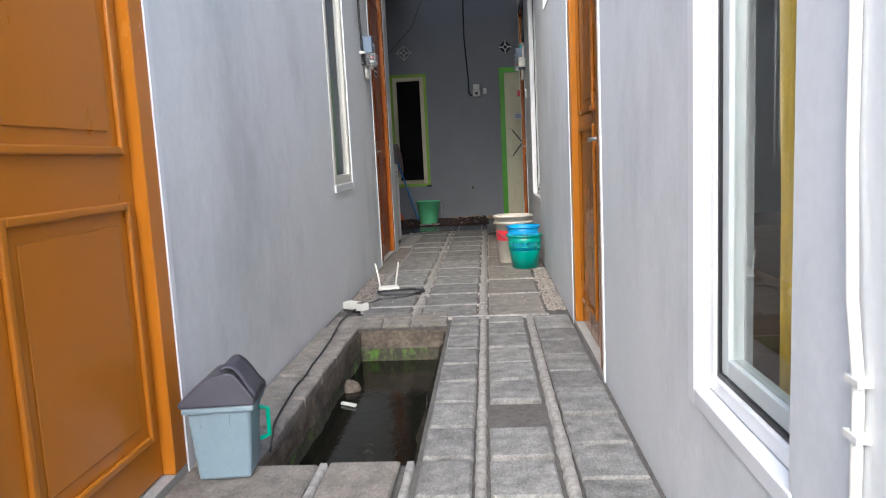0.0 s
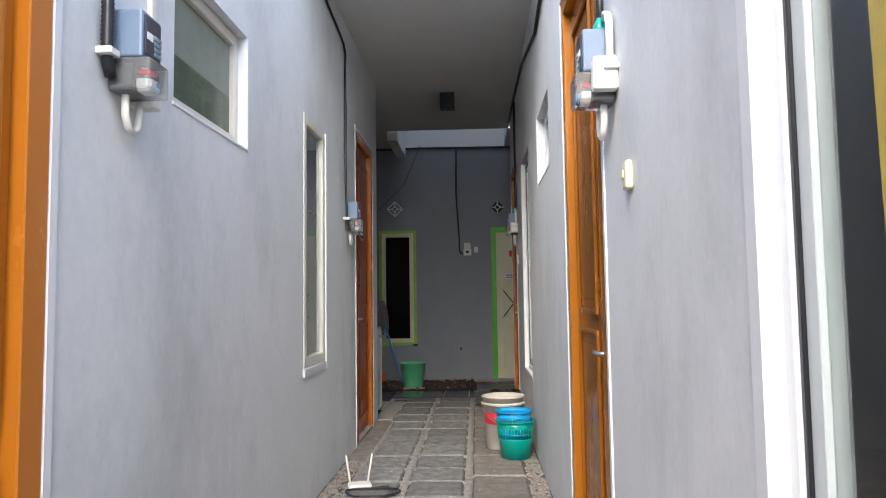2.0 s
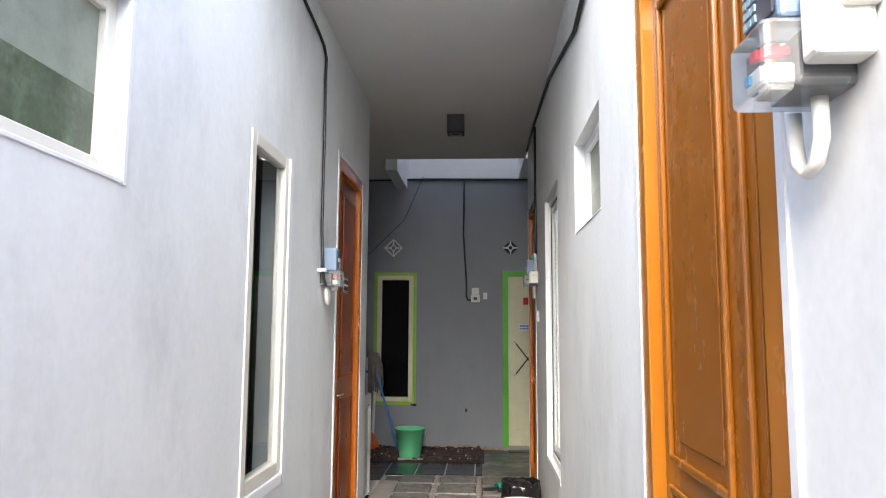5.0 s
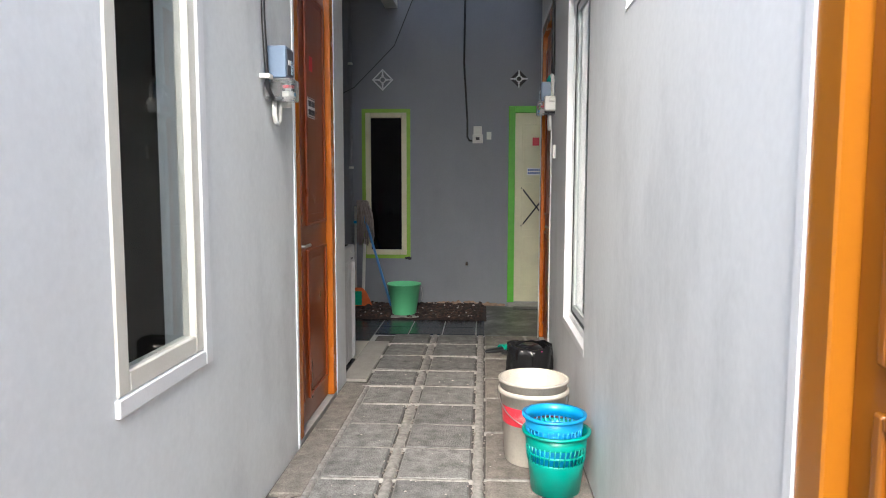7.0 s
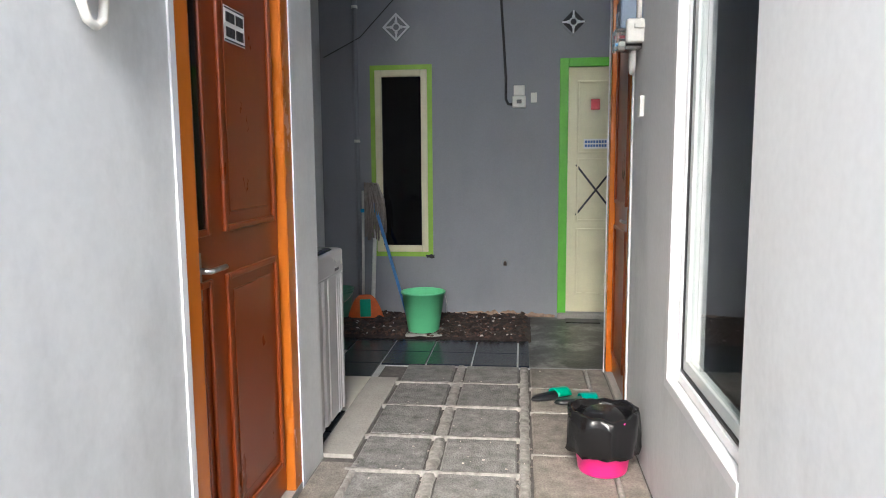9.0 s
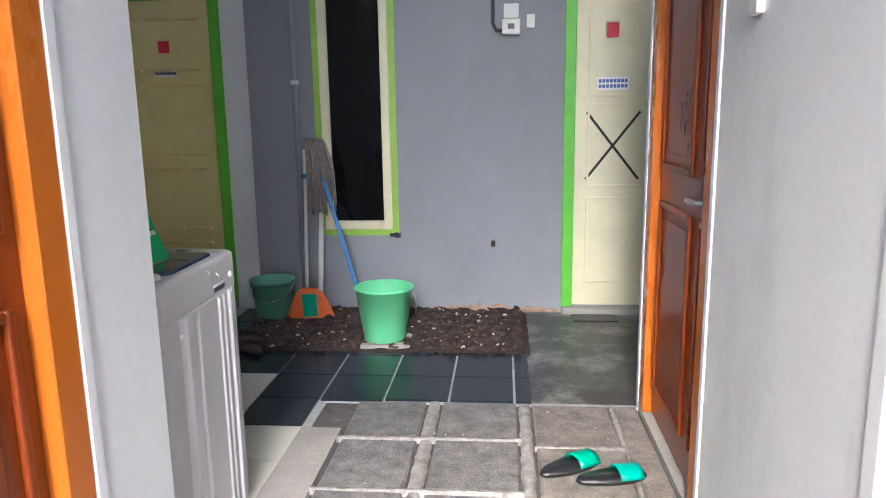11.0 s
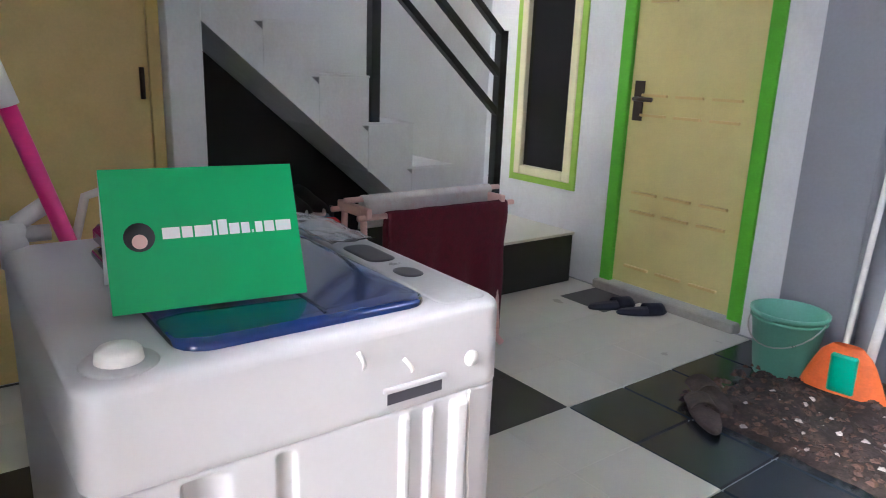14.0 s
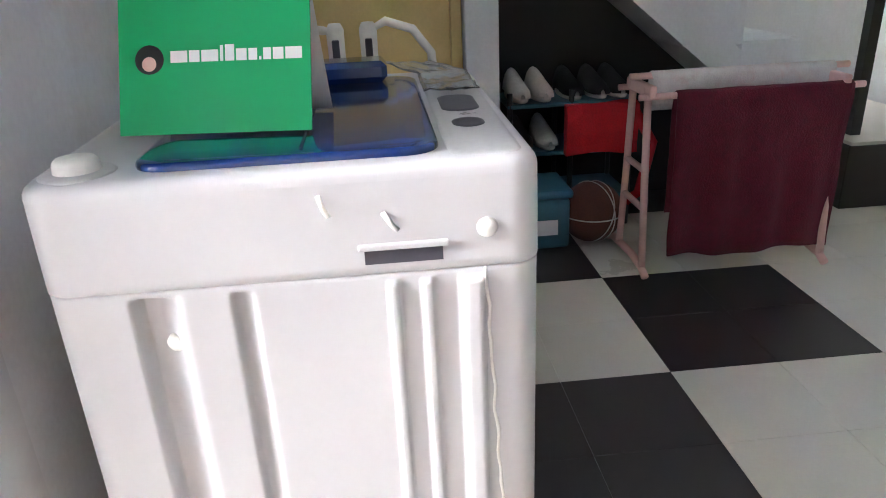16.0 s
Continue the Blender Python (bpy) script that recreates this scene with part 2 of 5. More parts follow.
DARKCURTAIN = mat("yellow_curtain_cloth", (0.7, 0.46, 0.06), 0.9, 0.1, 10, 0.4)
GROUND = mat("grey_ground", (0.2, 0.19, 0.18), 0.95, 0.2, 1.0, 0.5, 30)


# ---- building helpers ----
def box(bm, x0, x1, y0, y1, z0, z1, m=None):
    v = [bm.verts.new((x, y, z)) for x in (x0, x1) for y in (y0, y1) for z in (z0, z1)]
    for f in ((0, 1, 3, 2), (4, 6, 7, 5), (0, 4, 5, 1), (2, 3, 7, 6), (0, 2, 6, 4), (1, 5, 7, 3)):
        bm.faces.new([v[i] for i in f])
    if m is not None:
        bmesh.ops.transform(bm, matrix=m, verts=v)
    return v


def soft(bm, width=0.004, segments=2):
    """Round the edges of what is in bm."""
    bmesh.ops.bevel(bm, geom=[e for e in bm.edges], offset=width, segments=segments, affect="EDGES", profile=0.5)
    return bm


def boxes(*rows, bevel=0.0, segments=1):
    bm = bmesh.new()
    for r in rows:
        box(bm, *r)
    if bevel:
        soft(bm, bevel, segments)
    return bm


def tube(points, r, n=10, closed=False, bm=None):
    """A round bar along points."""
    bm = bm or bmesh.new()
    pts = [Vector(p) for p in points]
    rings = []
    up = None
    for i, p in enumerate(pts):
        a = pts[i - 1] if i else (pts[-1] if closed else pts[i])
        b = pts[(i + 1) % len(pts)] if (i + 1 < len(pts) or closed) else pts[i]
        d = (b - a).normalized()
        if up is None:
            up = Vector((0, 0, 1)) if abs(d.z) < 0.9 else Vector((1, 0, 0))
        side = d.cross(up).normalized()
        up = side.cross(d).normalized()
        rr = r[i] if isinstance(r, (list, tuple)) else r
        rings.append([bm.verts.new(p + rr * (math.cos(2 * math.pi * k / n) * side + math.sin(2 * math.pi * k / n) * up)) for k in range(n)])
    m = len(rings)
    for i in range(m if closed else m - 1):
        a, b = rings[i], rings[(i + 1) % m]
        for k in range(n):
            bm.faces.new((a[k], a[(k + 1) % n], b[(k + 1) % n], b[k]))
    if not closed:
        bm.faces.new(rings[0][::-1])
        bm.faces.new(rings[-1])
    for f in bm.faces:
        f.smooth = True
    return bm


def lathe(profile, n=36, center=(0, 0, 0), squash=1.0, bm=None):
    """A body of revolution from (radius, height) pairs."""
    bm = bm or bmesh.new()
    cx, cy, cz = center
    rings = []
    for r, z in profile:
        if r < 1e-5:
            rings.append([bm.verts.new((cx, cy, cz + z))])
        else:
            rings.append([bm.verts.new((cx + r * math.cos(2 * math.pi * k / n), cy + squash * r * math.sin(2 * math.pi * k / n), cz + z)) for k in range(n)])
    for a, b in zip(rings, rings[1:]):
        for k in range(n):
            va = [a[k % len(a)], a[(k + 1) % len(a)]]
            vb = [b[(k + 1) % len(b)], b[k % len(b)]]
            vs = list(dict.fromkeys(va + vb))
            if len(vs) > 2:
                bm.faces.new(vs)
    for f in bm.faces:
        f.smooth = True
    return bm


def sheet(points_rows, thick=0.0):
    """A curved sheet from rows of points."""
    bm = bmesh.new()
    vs = [[bm.verts.new(p) for p in row] for row in points_rows]
    for a, b in zip(vs, vs[1:]):
        for k in range(len(a) - 1):
            bm.faces.new((a[k], a[k + 1], b[k + 1], b[k]))
    if thick:
        bmesh.ops.recalc_face_normals(bm, faces=bm.faces[:])
        bmesh.ops.solidify(bm, geom=bm.faces[:], thickness=thick)
    for f in bm.faces:
        f.smooth = True
    return bm


def mesh_of(name, bm, material):
    bmesh.ops.recalc_face_normals(bm, faces=bm.faces[:])
    me = bpy.data.meshes.new(name)
    bm.to_mesh(me)
    bm.free()
    me.materials.append(material)
    return me


def part(name, bm, material, parent=None, label=""):
    ob = new(name, mesh_of(name, bm, material))
    if parent is not None:
        ob.parent = parent
    return tagged(ob, label)


def thing(name, label, category, at=(0, 0, 0), turn=0.0, group="", kind=""):
    ob = new(name)
    ob.empty_display_size = 0.1
    ob.matrix_basis = pose(*at, 0, 0, turn)
    return tagged(ob, label, category, group, kind)


def structure(name, bm, material, label="", category=""):
    return tagged(part(name, bm, material), label, category, "", "structure")


def pierced(us, zs, solid, at):
    """A connected wall shell over the cells of a grid that are solid; at(u, depth, z) places a corner, depth 0 or 1."""
    bm, seen = bmesh.new(), {}

    def corner(i, d, k):
        if (i, d, k) not in seen:
            seen[(i, d, k)] = bm.verts.new(at(us[i], d, zs[k]))
        return seen[(i, d, k)]

    full_cells = {(i, k) for i in range(len(us) - 1) for k in range(len(zs) - 1) if solid((us[i] + us[i + 1]) / 2, (zs[k] + zs[k + 1]) / 2)}
    for i, k in sorted(full_cells):
        for d in (0, 1):
            bm.faces.new([corner(i, d, k), corner(i + 1, d, k), corner(i + 1, d, k + 1), corner(i, d, k + 1)])
        for di, dk, p, q in ((-1, 0, (i, k), (i, k + 1)), (1, 0, (i + 1, k), (i + 1, k + 1)), (0, -1, (i, k), (i + 1, k)), (0, 1, (i, k + 1), (i + 1, k + 1))):
            if (i + di, k + dk) not in full_cells:
                bm.faces.new([corner(p[0], 0, p[1]), corner(q[0], 0, q[1]), corner(q[0], 1, q[1]), corner(p[0], 1, p[1])])
    return bm


def pierced_wall(a0, a1, z0, z1, holes, at):
    us = sorted({a0, a1, *[min(max(v, a0), a1) for h in holes for v in h[:2]]})
    zs = sorted({z0, z1, *[v for h in holes for v in h[2:]]})
    return pierced(us, zs, lambda u, z: not any(h[0] < u < h[1] and h[2] < z < h[3] for h in holes), at)


def wall_along_y(name, x0, x1, y0, y1, z0, z1, holes, material, label):
    """A wall between x0 and x1 with holes (ya, yb, za, zb)."""
    return structure(name, pierced_wall(y0, y1, z0, z1, holes, lambda u, d, z: ((x0, x1)[d], u, z)), material, label, "wall")


def wall_along_x(name, y0, y1, x0, x1, z0, z1, holes, material, label):
    return structure(name, pierced_wall(x0, x1, z0, z1, holes, lambda u, d, z: (u, (y0, y1)[d], z)), material, label, "wall")


# ---- structure ----
T = 0.13  # wall thickness
D1, D2, RD1, RD2 = (0.62, 1.70, -0.02, 2.6), (5.735, 6.689, -0.02, 2.6), (2.42, 3.465, -0.02, 2.6), (7.47, 8.435, -0.02, 2.65)
SW1, LW = (2.325, 3.06, 1.815, 2.31), (4.04, 4.585, 0.775, 2.25)
RW1, SV, RW2 = (0.709, 1.20, 0.375, 2.05), (4.115, 4.85, 1.92, 2.375), (5.70, 6.53, 0.527, 2.385)
wall_along_y("wall_west_corridor", L - T, L, -1.5, END_L, -0.5, TOP, [D1, D2, SW1, LW], WALL, "pale grey painted plaster corridor wall with doors and windows")
wall_along_y("wall_east_corridor", R, R + T, -1.5, END_R, -0.5, TOP, [RD1, RD2, RW1, SV, RW2], WALL, "pale grey painted plaster corridor wall with doors and windows")
FW, GD = (-1.19, -0.745, 0.555, 2.086), (0.40, 1.06, 0.0, 2.10)
wall_along_x("wall_far", FAR, FAR + 0.15, -1.66, EAST, -0.5, CEIL, [FW, GD], WALL_FAR, "blue-grey painted end wall of the passage, toned down for its weak light")
W2, YD = (-3.45, -2.985, 0.53, 2.0), (-2.65, -1.90, 0.0, 2.06)
wall_along_x("wall_yellow_door", DOORWALL, DOORWALL + 0.15, WEST, -1.663, -0.5, CEIL, [W2, YD], WALL_WHITE, "white painted wall beside the stairs, scuffed")
wall_along_x("wall_behind_washer", END_L - 0.13, END_L - 0.003, WEST, L - T, -0.5, CEIL, [], WALL_WHITE, "white painted wall behind the washing machine")
wall_along_y("wall_stairs", WEST - 0.15, WEST, -1.5, DOORWALL + 0.15, -0.5, 3.7, [], WALL_WHITE, "white painted wall beside the staircase")
wall_along_x("wall_east_return", END_R - 0.13, END_R - 0.003, R + T, 3.35, -0.5, CEIL + 0.2, [], WALL_FAR, "grey painted return wall, toned down like the end wall")
wall_along_y("wall_east_end", EAST, EAST + 0.15, END_R - 0.13, FAR + 0.15, -0.5, 3.9, [], WALL_FAR, "grey painted side wall at the end of the passage, toned down likewise")
# lightwell above the end of the passage; unseen wall tops set to trim skylight
wall_along_x("wall_lightwell_far", FAR, FAR + 0.15, WEST, EAST, CEIL + 0.004, 5.2, [], WHITE, "white painted wall of the light well")
wall_along_x("wall_lightwell_near", WELL - 0.15, WELL - 0.004, L - 0.15, R + T, CEIL + 0.124, 5.2, [], WHITE, "white painted wall of the light well")
wall_along_y("wall_lightwell_west", L - 0.13, L, WELL, FAR, CEIL - 0.12, 5.2, [], WALL_WHITE, "white painted beam and wall of the light well")
wall_along_y("wall_lightwell_east", 0.56, 0.69, WELL, FAR, CEIL, 5.2, [], WALL_WHITE, "white painted wall of the light well")
# unseen slab added to hold back skylight from the well
structure("blocker_lightwell", boxes((L - 0.13, 0.69, 9.3, FAR + 0.15, 5.204, 5.3)), CEILING, "added unseen slab holding back the light well's skylight", "ceiling")
# rooms behind the corridor walls, closed; their dark is put into the near-black colour
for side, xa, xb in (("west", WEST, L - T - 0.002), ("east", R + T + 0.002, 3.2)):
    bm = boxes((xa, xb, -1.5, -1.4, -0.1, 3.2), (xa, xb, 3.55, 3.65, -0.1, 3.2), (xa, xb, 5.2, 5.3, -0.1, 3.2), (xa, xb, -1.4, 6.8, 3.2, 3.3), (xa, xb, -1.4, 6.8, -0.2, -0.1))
    structure("wall_rooms_" + side, bm, SHADE_BLACK, "closing walls and floor of the rooms, near black for their unlit depth", "wall")
structure("wall_rooms_outer", boxes((3.2, 3.35, -1.5, 8.35, -0.5, 3.4)), SHADE_BLACK, "unseen outer wall closing the rooms, near black", "wall")
# ceilings
bm = boxes((L, R, ROOF_FROM, WELL, CEIL, CEIL + 0.12), (L - 0.13, L, END_L, WELL, CEIL, CEIL + 0.12))
structure("ceiling", bm, CEILING, "off-white painted concrete ceiling of the passage", "ceiling")
bm = boxes((-2.86, L - 0.13, END_L - 0.13, DOORWALL + 0.15, CEIL, CEIL + 0.12), (WEST, -2.86, 9.2, DOORWALL + 0.15, CEIL, CEIL + 0.12), (0.692, EAST, END_R - 0.13, FAR + 0.15, CEIL, CEIL + 0.12))
structure("ceiling_hall", bm, CEILING, "off-white painted concrete ceiling beside the stairs", "ceiling")
structure("ceiling_rooms", boxes((L - 3, L - T, -1.5, 6.84, TOP, TOP + 0.1), (R + T, 3.35, -1.5, 8.35, TOP, TOP + 0.1)), CEILING, "concrete roof over the rooms", "ceiling")
# upper walls round the assumed stairwell opening, unseen, height set for its skylight
structure("wall_stairwell_upper", boxes((-2.86, -2.74, END_L, 9.32, CEIL + 0.12, 3.7), (WEST, -2.86, 6.4, 6.55, CEIL, 3.7), (WEST, -2.86, 9.2, 9.32, CEIL + 0.12, 3.7)), WALL_WHITE, "unseen white painted upper wall of the assumed stairwell opening", "wall")
# unseen slab added to cut the skylight falling on the stairs
structure("blocker_stairwell", boxes((WEST - 0.15, -2.74, 7.0, 9.32, 3.704, 3.8)), CEILING, "added unseen slab holding back skylight over the stairs", "ceiling")
# outside, behind the entrance; unseen, its yard wall added to close off low sky
ground = structure("ground", boxes((-300, 300, -300, 300, -0.7, -0.6)), GROUND, "grey bare ground", "ground")
structure("pavement", boxes((-30, 30, -30, -1.5, -0.6, -0.03)), MORTAR, "grey concrete yard outside the passage", "pavement")
structure("added_yard_wall", boxes((-12, 12, -7.2, -7.0, -0.6, 3.0)), WALL_WHITE, "plain white wall added to close the unseen yard", "wall")

# ---- floors ----
POND = (-0.63, -0.125, 1.69, 3.45)
px0, px1, py0, py1 = POND
bm = boxes((L, px0, py0, py1, -0.6, -0.02), (px1, R, py0, py1, -0.6, -0.02), (L, R, -1.5, py0, -0.6, -0.02), (L, R, py1, 8.42, -0.6, -0.02))
structure("floor", bm, MORTAR, "rough grey mortar bed between the paving stones", "floor")
structure("floor_thresholds", boxes((L - T, L, 0.62, 1.70, -0.6, -0.024), (L - T, L, 5.735, 6.689, -0.6, -0.024), (R, R + T, 2.42, 3.465, -0.6, -0.024), (R, R + T, 7.47, 8.435, -0.6, -0.024)), SCREED, "sandy cement door thresholds", "floor")
structure("floor_hall", boxes((WEST, L, END_L, 8.42, -0.6, -0.012), (WEST, EAST, 8.42, DOORWALL, -0.6, -0.012)), GROUT, "grey grout bed under the hall tiles", "floor")
structure("pond_basin", boxes((px0, px1, py0, py1, -0.6, -0.5)), MOSS, "dark mossy bottom of the pond", "pond")
# rough mossy lining of the pond
def lining(bm, a, b, n, depth, top, low):
    rows = []
    for j in range(9):
        row = []
        z = top + (low - top) * j / 8
        for i in range(n + 1):
            p = Vector(a).lerp(Vector(b), i / n)
            w = noise.noise(Vector((p.x * 9, p.y * 9, z * 8))) * 0.014 + noise.noise(Vector((p.x * 40, p.y * 40, z * 40))) * 0.006
            row.append((p.x + depth[0] * (0.016 + w), p.y + depth[1] * (0.016 + w), z))
        rows.append(row)
    vs = [[bm.verts.new(q) for q in r] for r in rows]
    for r0, r1 in zip(vs, vs[1:]):
        for k in range(n):
            bm.faces.new((r0[k], r0[k + 1], r1[k + 1], r1[k])).smooth = True


for kind, top, low, m, text in (("pond_edge", -0.03, -0.13, WETSTONE, "rough brown stone pond edge"), ("pond_lining", -0.13, -0.5, MOSS, "wet stone pond side with green moss")):
    bm = bmesh.new()
    lining(bm, (px0, py0, 0), (px0, py1, 0), 90, (1, 0), top, low)
    lining(bm, (px0, py1, 0), (px1, py1, 0), 36, (0, -1), top, low)
    lining(bm, (px1, py0, 0), (px1, py1, 0), 90, (-1, 0), top, low)
    lining(bm, (px0, py0, 0), (px1, py0, 0), 36, (0, 1), top, low)
    structure(kind, bm, m, text, "pond")
structure("water", boxes((px0, px1, py0, py1, -0.45, -0.2)), WATER, "dark still pond water", "water")


# ---- windows and doors ----
def window(name, face, side, hole, label, panes, frame=0.045, setback=0.03, frame_mat=ALU, pane_mat=GLASS, lining_mat=WHITE, trim=0.035, sash=False):
    """A framed window in a wall along y. side: +1 where the room lies towards +x."""
    y0, y1, z0, z1 = hole
    w = tagged(new(name), label, "window", "", "structure")
    a, b = (face + side * setback, face + side * (setback + 0.05))
    xa, xb = min(a, b), max(a, b)
    part("window_frame", boxes((xa, xb, y0, y0 + frame, z0, z1), (xa, xb, y1 - frame, y1, z0, z1), (xa, xb, y0 + frame, y1 - frame, z0, z0 + frame), (xa, xb, y0 + frame, y1 - frame, z1 - frame, z1), bevel=0.005), frame_mat, w)
    g0, g1 = y0 + frame, y1 - frame
    mid = (xa + xb) / 2

    def ring(i, w, u, v):
        a0, a1, b0, b1 = y0 + i, y1 - i, z0 + i, z1 - i
        return boxes((u, v, a0, a0 + w, b0, b1), (u, v, a1 - w, a1, b0, b1), (u, v, a0 + w, a1 - w, b0, b0 + w), (u, v, a0 + w, a1 - w, b1 - w, b1), bevel=0.002)

    if sash:
        part("gasket", ring(frame, 0.012, xa + 0.006, xb - 0.004), BLACK, w, "black rubber gasket")
        part("sash", ring(frame + 0.012, 0.04, xa + 0.012, xb), SASH, w, "pale grey-green sash frame")
        frame, g0, g1 = frame + 0.052, g0 + 0.052, g1 - 0.052
    for (fa, fb, ga, gb), pm in panes:
        pane = part("pane", boxes((mid - 0.003, mid + 0.003, g0 + (g1 - g0) * fa + 0.001, g0 + (g1 - g0) * fb - 0.001, z0 + frame + (z1 - z0 - 2 * frame) * ga, z0 + frame + (z1 - z0 - 2 * frame) * gb)), pm, w)
        pane.visible_shadow = False
    o, q = face - side * (0.004 if setback > 0 else 0.014), face + side * max(setback, 0.02)
    oa, ob_ = min(o, q), max(o, q)
    t = trim
    part("window_sill", boxes((oa, ob_, y0 - 0.01, y1 - 0.006, z0 - t, z0 + (0.004 if setback > 0 else -0.001)), bevel=0.003), lining_mat, w, "painted plaster sill")
    part("reveal", boxes((oa, ob_, y1 - (0.006 if setback > 0 else -0.001), y1 + t, z0 - t, z1)), lining_mat, w, "white painted reveal")
    return w


full = ((0, 1, 0, 1), GLASS)
window("window_1", L, -1, LW, "tall narrow window with a cream metal frame and dark clear glass", [full], 0.06, -0.006, trim=0.05)
window("window_2", L, -1, SW1, "small high window with a white frame and frosted panes", [((0, 1, 0.42, 1), FROST), ((0, 1, 0, 0.42), GREENPANE)], 0.05, 0.04, trim=0.01)
window("window_3", R, 1, RW1, "tall window with a white frame, clear glass and a yellow curtain", [full], 0.04, 0.03, WHITE, sash=True)
window("window_4", R, 1, SV, "small high window with a white frame and frosted panes", [((0, 1, 0.38, 1), FROST), ((0, 1, 0, 0.38), GREENPANE)], 0.05, 0.05, WHITE, lining_mat=WALL, trim=0.006)
window("window_5", R, 1, RW2, "tall window with a white frame and dark clear glass", [full], 0.04, 0.03, WHITE, sash=True)


def panel_moulding(bm, x, side, y0, y1, z0, z1, w=0.022, d=0.014):
    """A raised moulding round a door panel, on the face x of a leaf."""
    o = x + side * d
    a, b = min(x, o), max(x, o)
    for r in ((y0, y0 + w, z0, z1), (y1 - w, y1, z0, z1), (y0 + w, y1 - w, z0, z0 + w), (y0 + w, y1 - w, z1 - w, z1)):
        box(bm, a, b, *r)
    return bm


def orange_door(name, face, side, hole, split, label, wood_frame, wood_leaf, signs=False, grip=1.0, gap=0.065, inset=0.045):
    """A tall panelled door in a wall along y. side: +1 where the passage lies towards +x."""
    y0, y1, z0, z1 = hole
    z0 = -0.02
    d = tagged(new(name), label, "door", "", "structure")
    t, fw = 0.028, 0.085
    o = face + side * 0.006
    xa, xb = min(o, face - side * 0.1), max(o, face - side * 0.1)
    part("reveal", boxes((xa, xb, y1 - t, y1, z0, z1), (xa, xb, y0, y0 + t, z0, z1), (xa, xb, y0 + t, y1 - t, z1 - t, z1)), WHITE, d, "white painted plaster edge")
    o = face + side * 0.002
    xa, xb = min(o, face - side * 0.1), max(o, face - side * 0.1)
    a, b, c = y0 + t, y1 - t, z1 - t
    part("door_frame", boxes((xa, xb, b - fw, b, z0 + 0.03, c), (xa, xb, a, a + fw, z0 + 0.03, c), (xa, xb, a + fw, b - fw, c - fw, c), bevel=0.004), wood_frame, d, "glossy varnished wooden frame")
    part("doorstep", boxes((xa, xb, a, b, z0, z0 + 0.03)), SCREED, d, "low cement doorstep")
    lx = face - side * 0.035
    la, lb = min(lx, lx - side * 0.04), max(lx, lx - side * 0.04)
    leaf = part("leaf", boxes((la, lb, a + fw, b - fw, z0 + 0.035, c - fw), bevel=0.003), wood_leaf, d)
    p0, p1 = a + fw, b - fw
    wide0 = p0 + 0.32 * (p1 - p0)
    for q in ((wide0, p1 - inset, split + gap, c - fw - 0.12), (wide0, p1 - inset, 0.14, split - gap), (p0 + 0.03, wide0 - 0.1, split + gap, c - fw - 0.12), (p0 + 0.03, wide0 - 0.1, 0.14, split - gap)):
        part("moulding", soft(panel_moulding(bmesh.new(), lx, side, *q), 0.005), wood_leaf, leaf)
        e = lx + side * 0.004
        part("panel", boxes((min(lx, e), max(lx, e), q[0] + 0.06, q[1] - 0.06, q[2] + 0.06, q[3] - 0.06), bevel=0.003), wood_leaf, leaf)
    if signs:
        e = lx + side * 0.006
        # dark glossy strip laid on the narrow upper panel
        part("dark_strip", boxes((min(lx, e), max(lx, e), p0 + 0.05, wide0 - 0.12, split + gap + 0.02, c - fw - 0.14)), DARKGLASS, leaf, "narrow dark glossy strip")
    h0 = p0 + 0.05
    hb = tube([(lx, h0, grip), (lx + side * 0.045, h0, grip), (lx + side * 0.045, h0 + 0.1, grip)], 0.009, 8)
    box(hb, *sorted((lx, lx + side * 0.006)), h0 - 0.022, h0 + 0.022, grip - 0.09, grip + 0.05)
    part("door_handle", hb, STEEL, d, "brushed steel lever handle")
    if signs:
        sy, sz = wide0 + 0.15, 1.74
        part("sign", boxes((*sorted((lx, lx + side * 0.005)), sy - 0.08, sy + 0.08, sz - 0.055, sz + 0.055)), PAPER, d, "white sign with two black lines of print")
        e0, e1 = lx + side * 0.0051, lx + side * 0.0075
        bm = bmesh.new()
        for zz in (sz + 0.022, sz - 0.024):
            for k in range(7):
                box(bm, *sorted((e0, e1)), sy - 0.066 + k * 0.0195, sy - 0.066 + k * 0.0195 + (0.015 if k != 3 else 0.006), zz - 0.015, zz + 0.015)
        for r in ((-0.076, 0.076, 0.047, 0.051), (-0.076, 0.076, -0.051, -0.047)):
            box(bm, *sorted((e0, e1)), sy + r[0], sy + r[1], sz + r[2], sz + r[3])
        part("print", bm, INK, d, "two lines of black print")
        part("number_plate", boxes((*sorted((lx, lx + side * 0.005)), sy - 0.035, sy + 0.035, sz + 0.2, sz + 0.28)), REDPLATE, d, "small red number plate")
    return d


orange_door("door_1", L, 1, D1, 0.9, "glossy orange-brown panelled wooden door, closed", ORANGE, BROWN, False, 0.95)
orange_door("door_2", L, 1, D2, 1.03, "glossy red-brown panelled wooden door with a white sign, closed", REDORANGE, REDWOOD, True)
orange_door("door_3", R, -1, RD1, 1.06, "glossy orange-brown panelled wooden door, closed", ORANGE_DIM, BROWN_DIM, False, 0.96, 0.03, 0.075)
orange_door("door_4", R, -1, RD2, 1.0, "glossy red-brown panelled wooden door, closed", REDORANGE, REDWOOD)


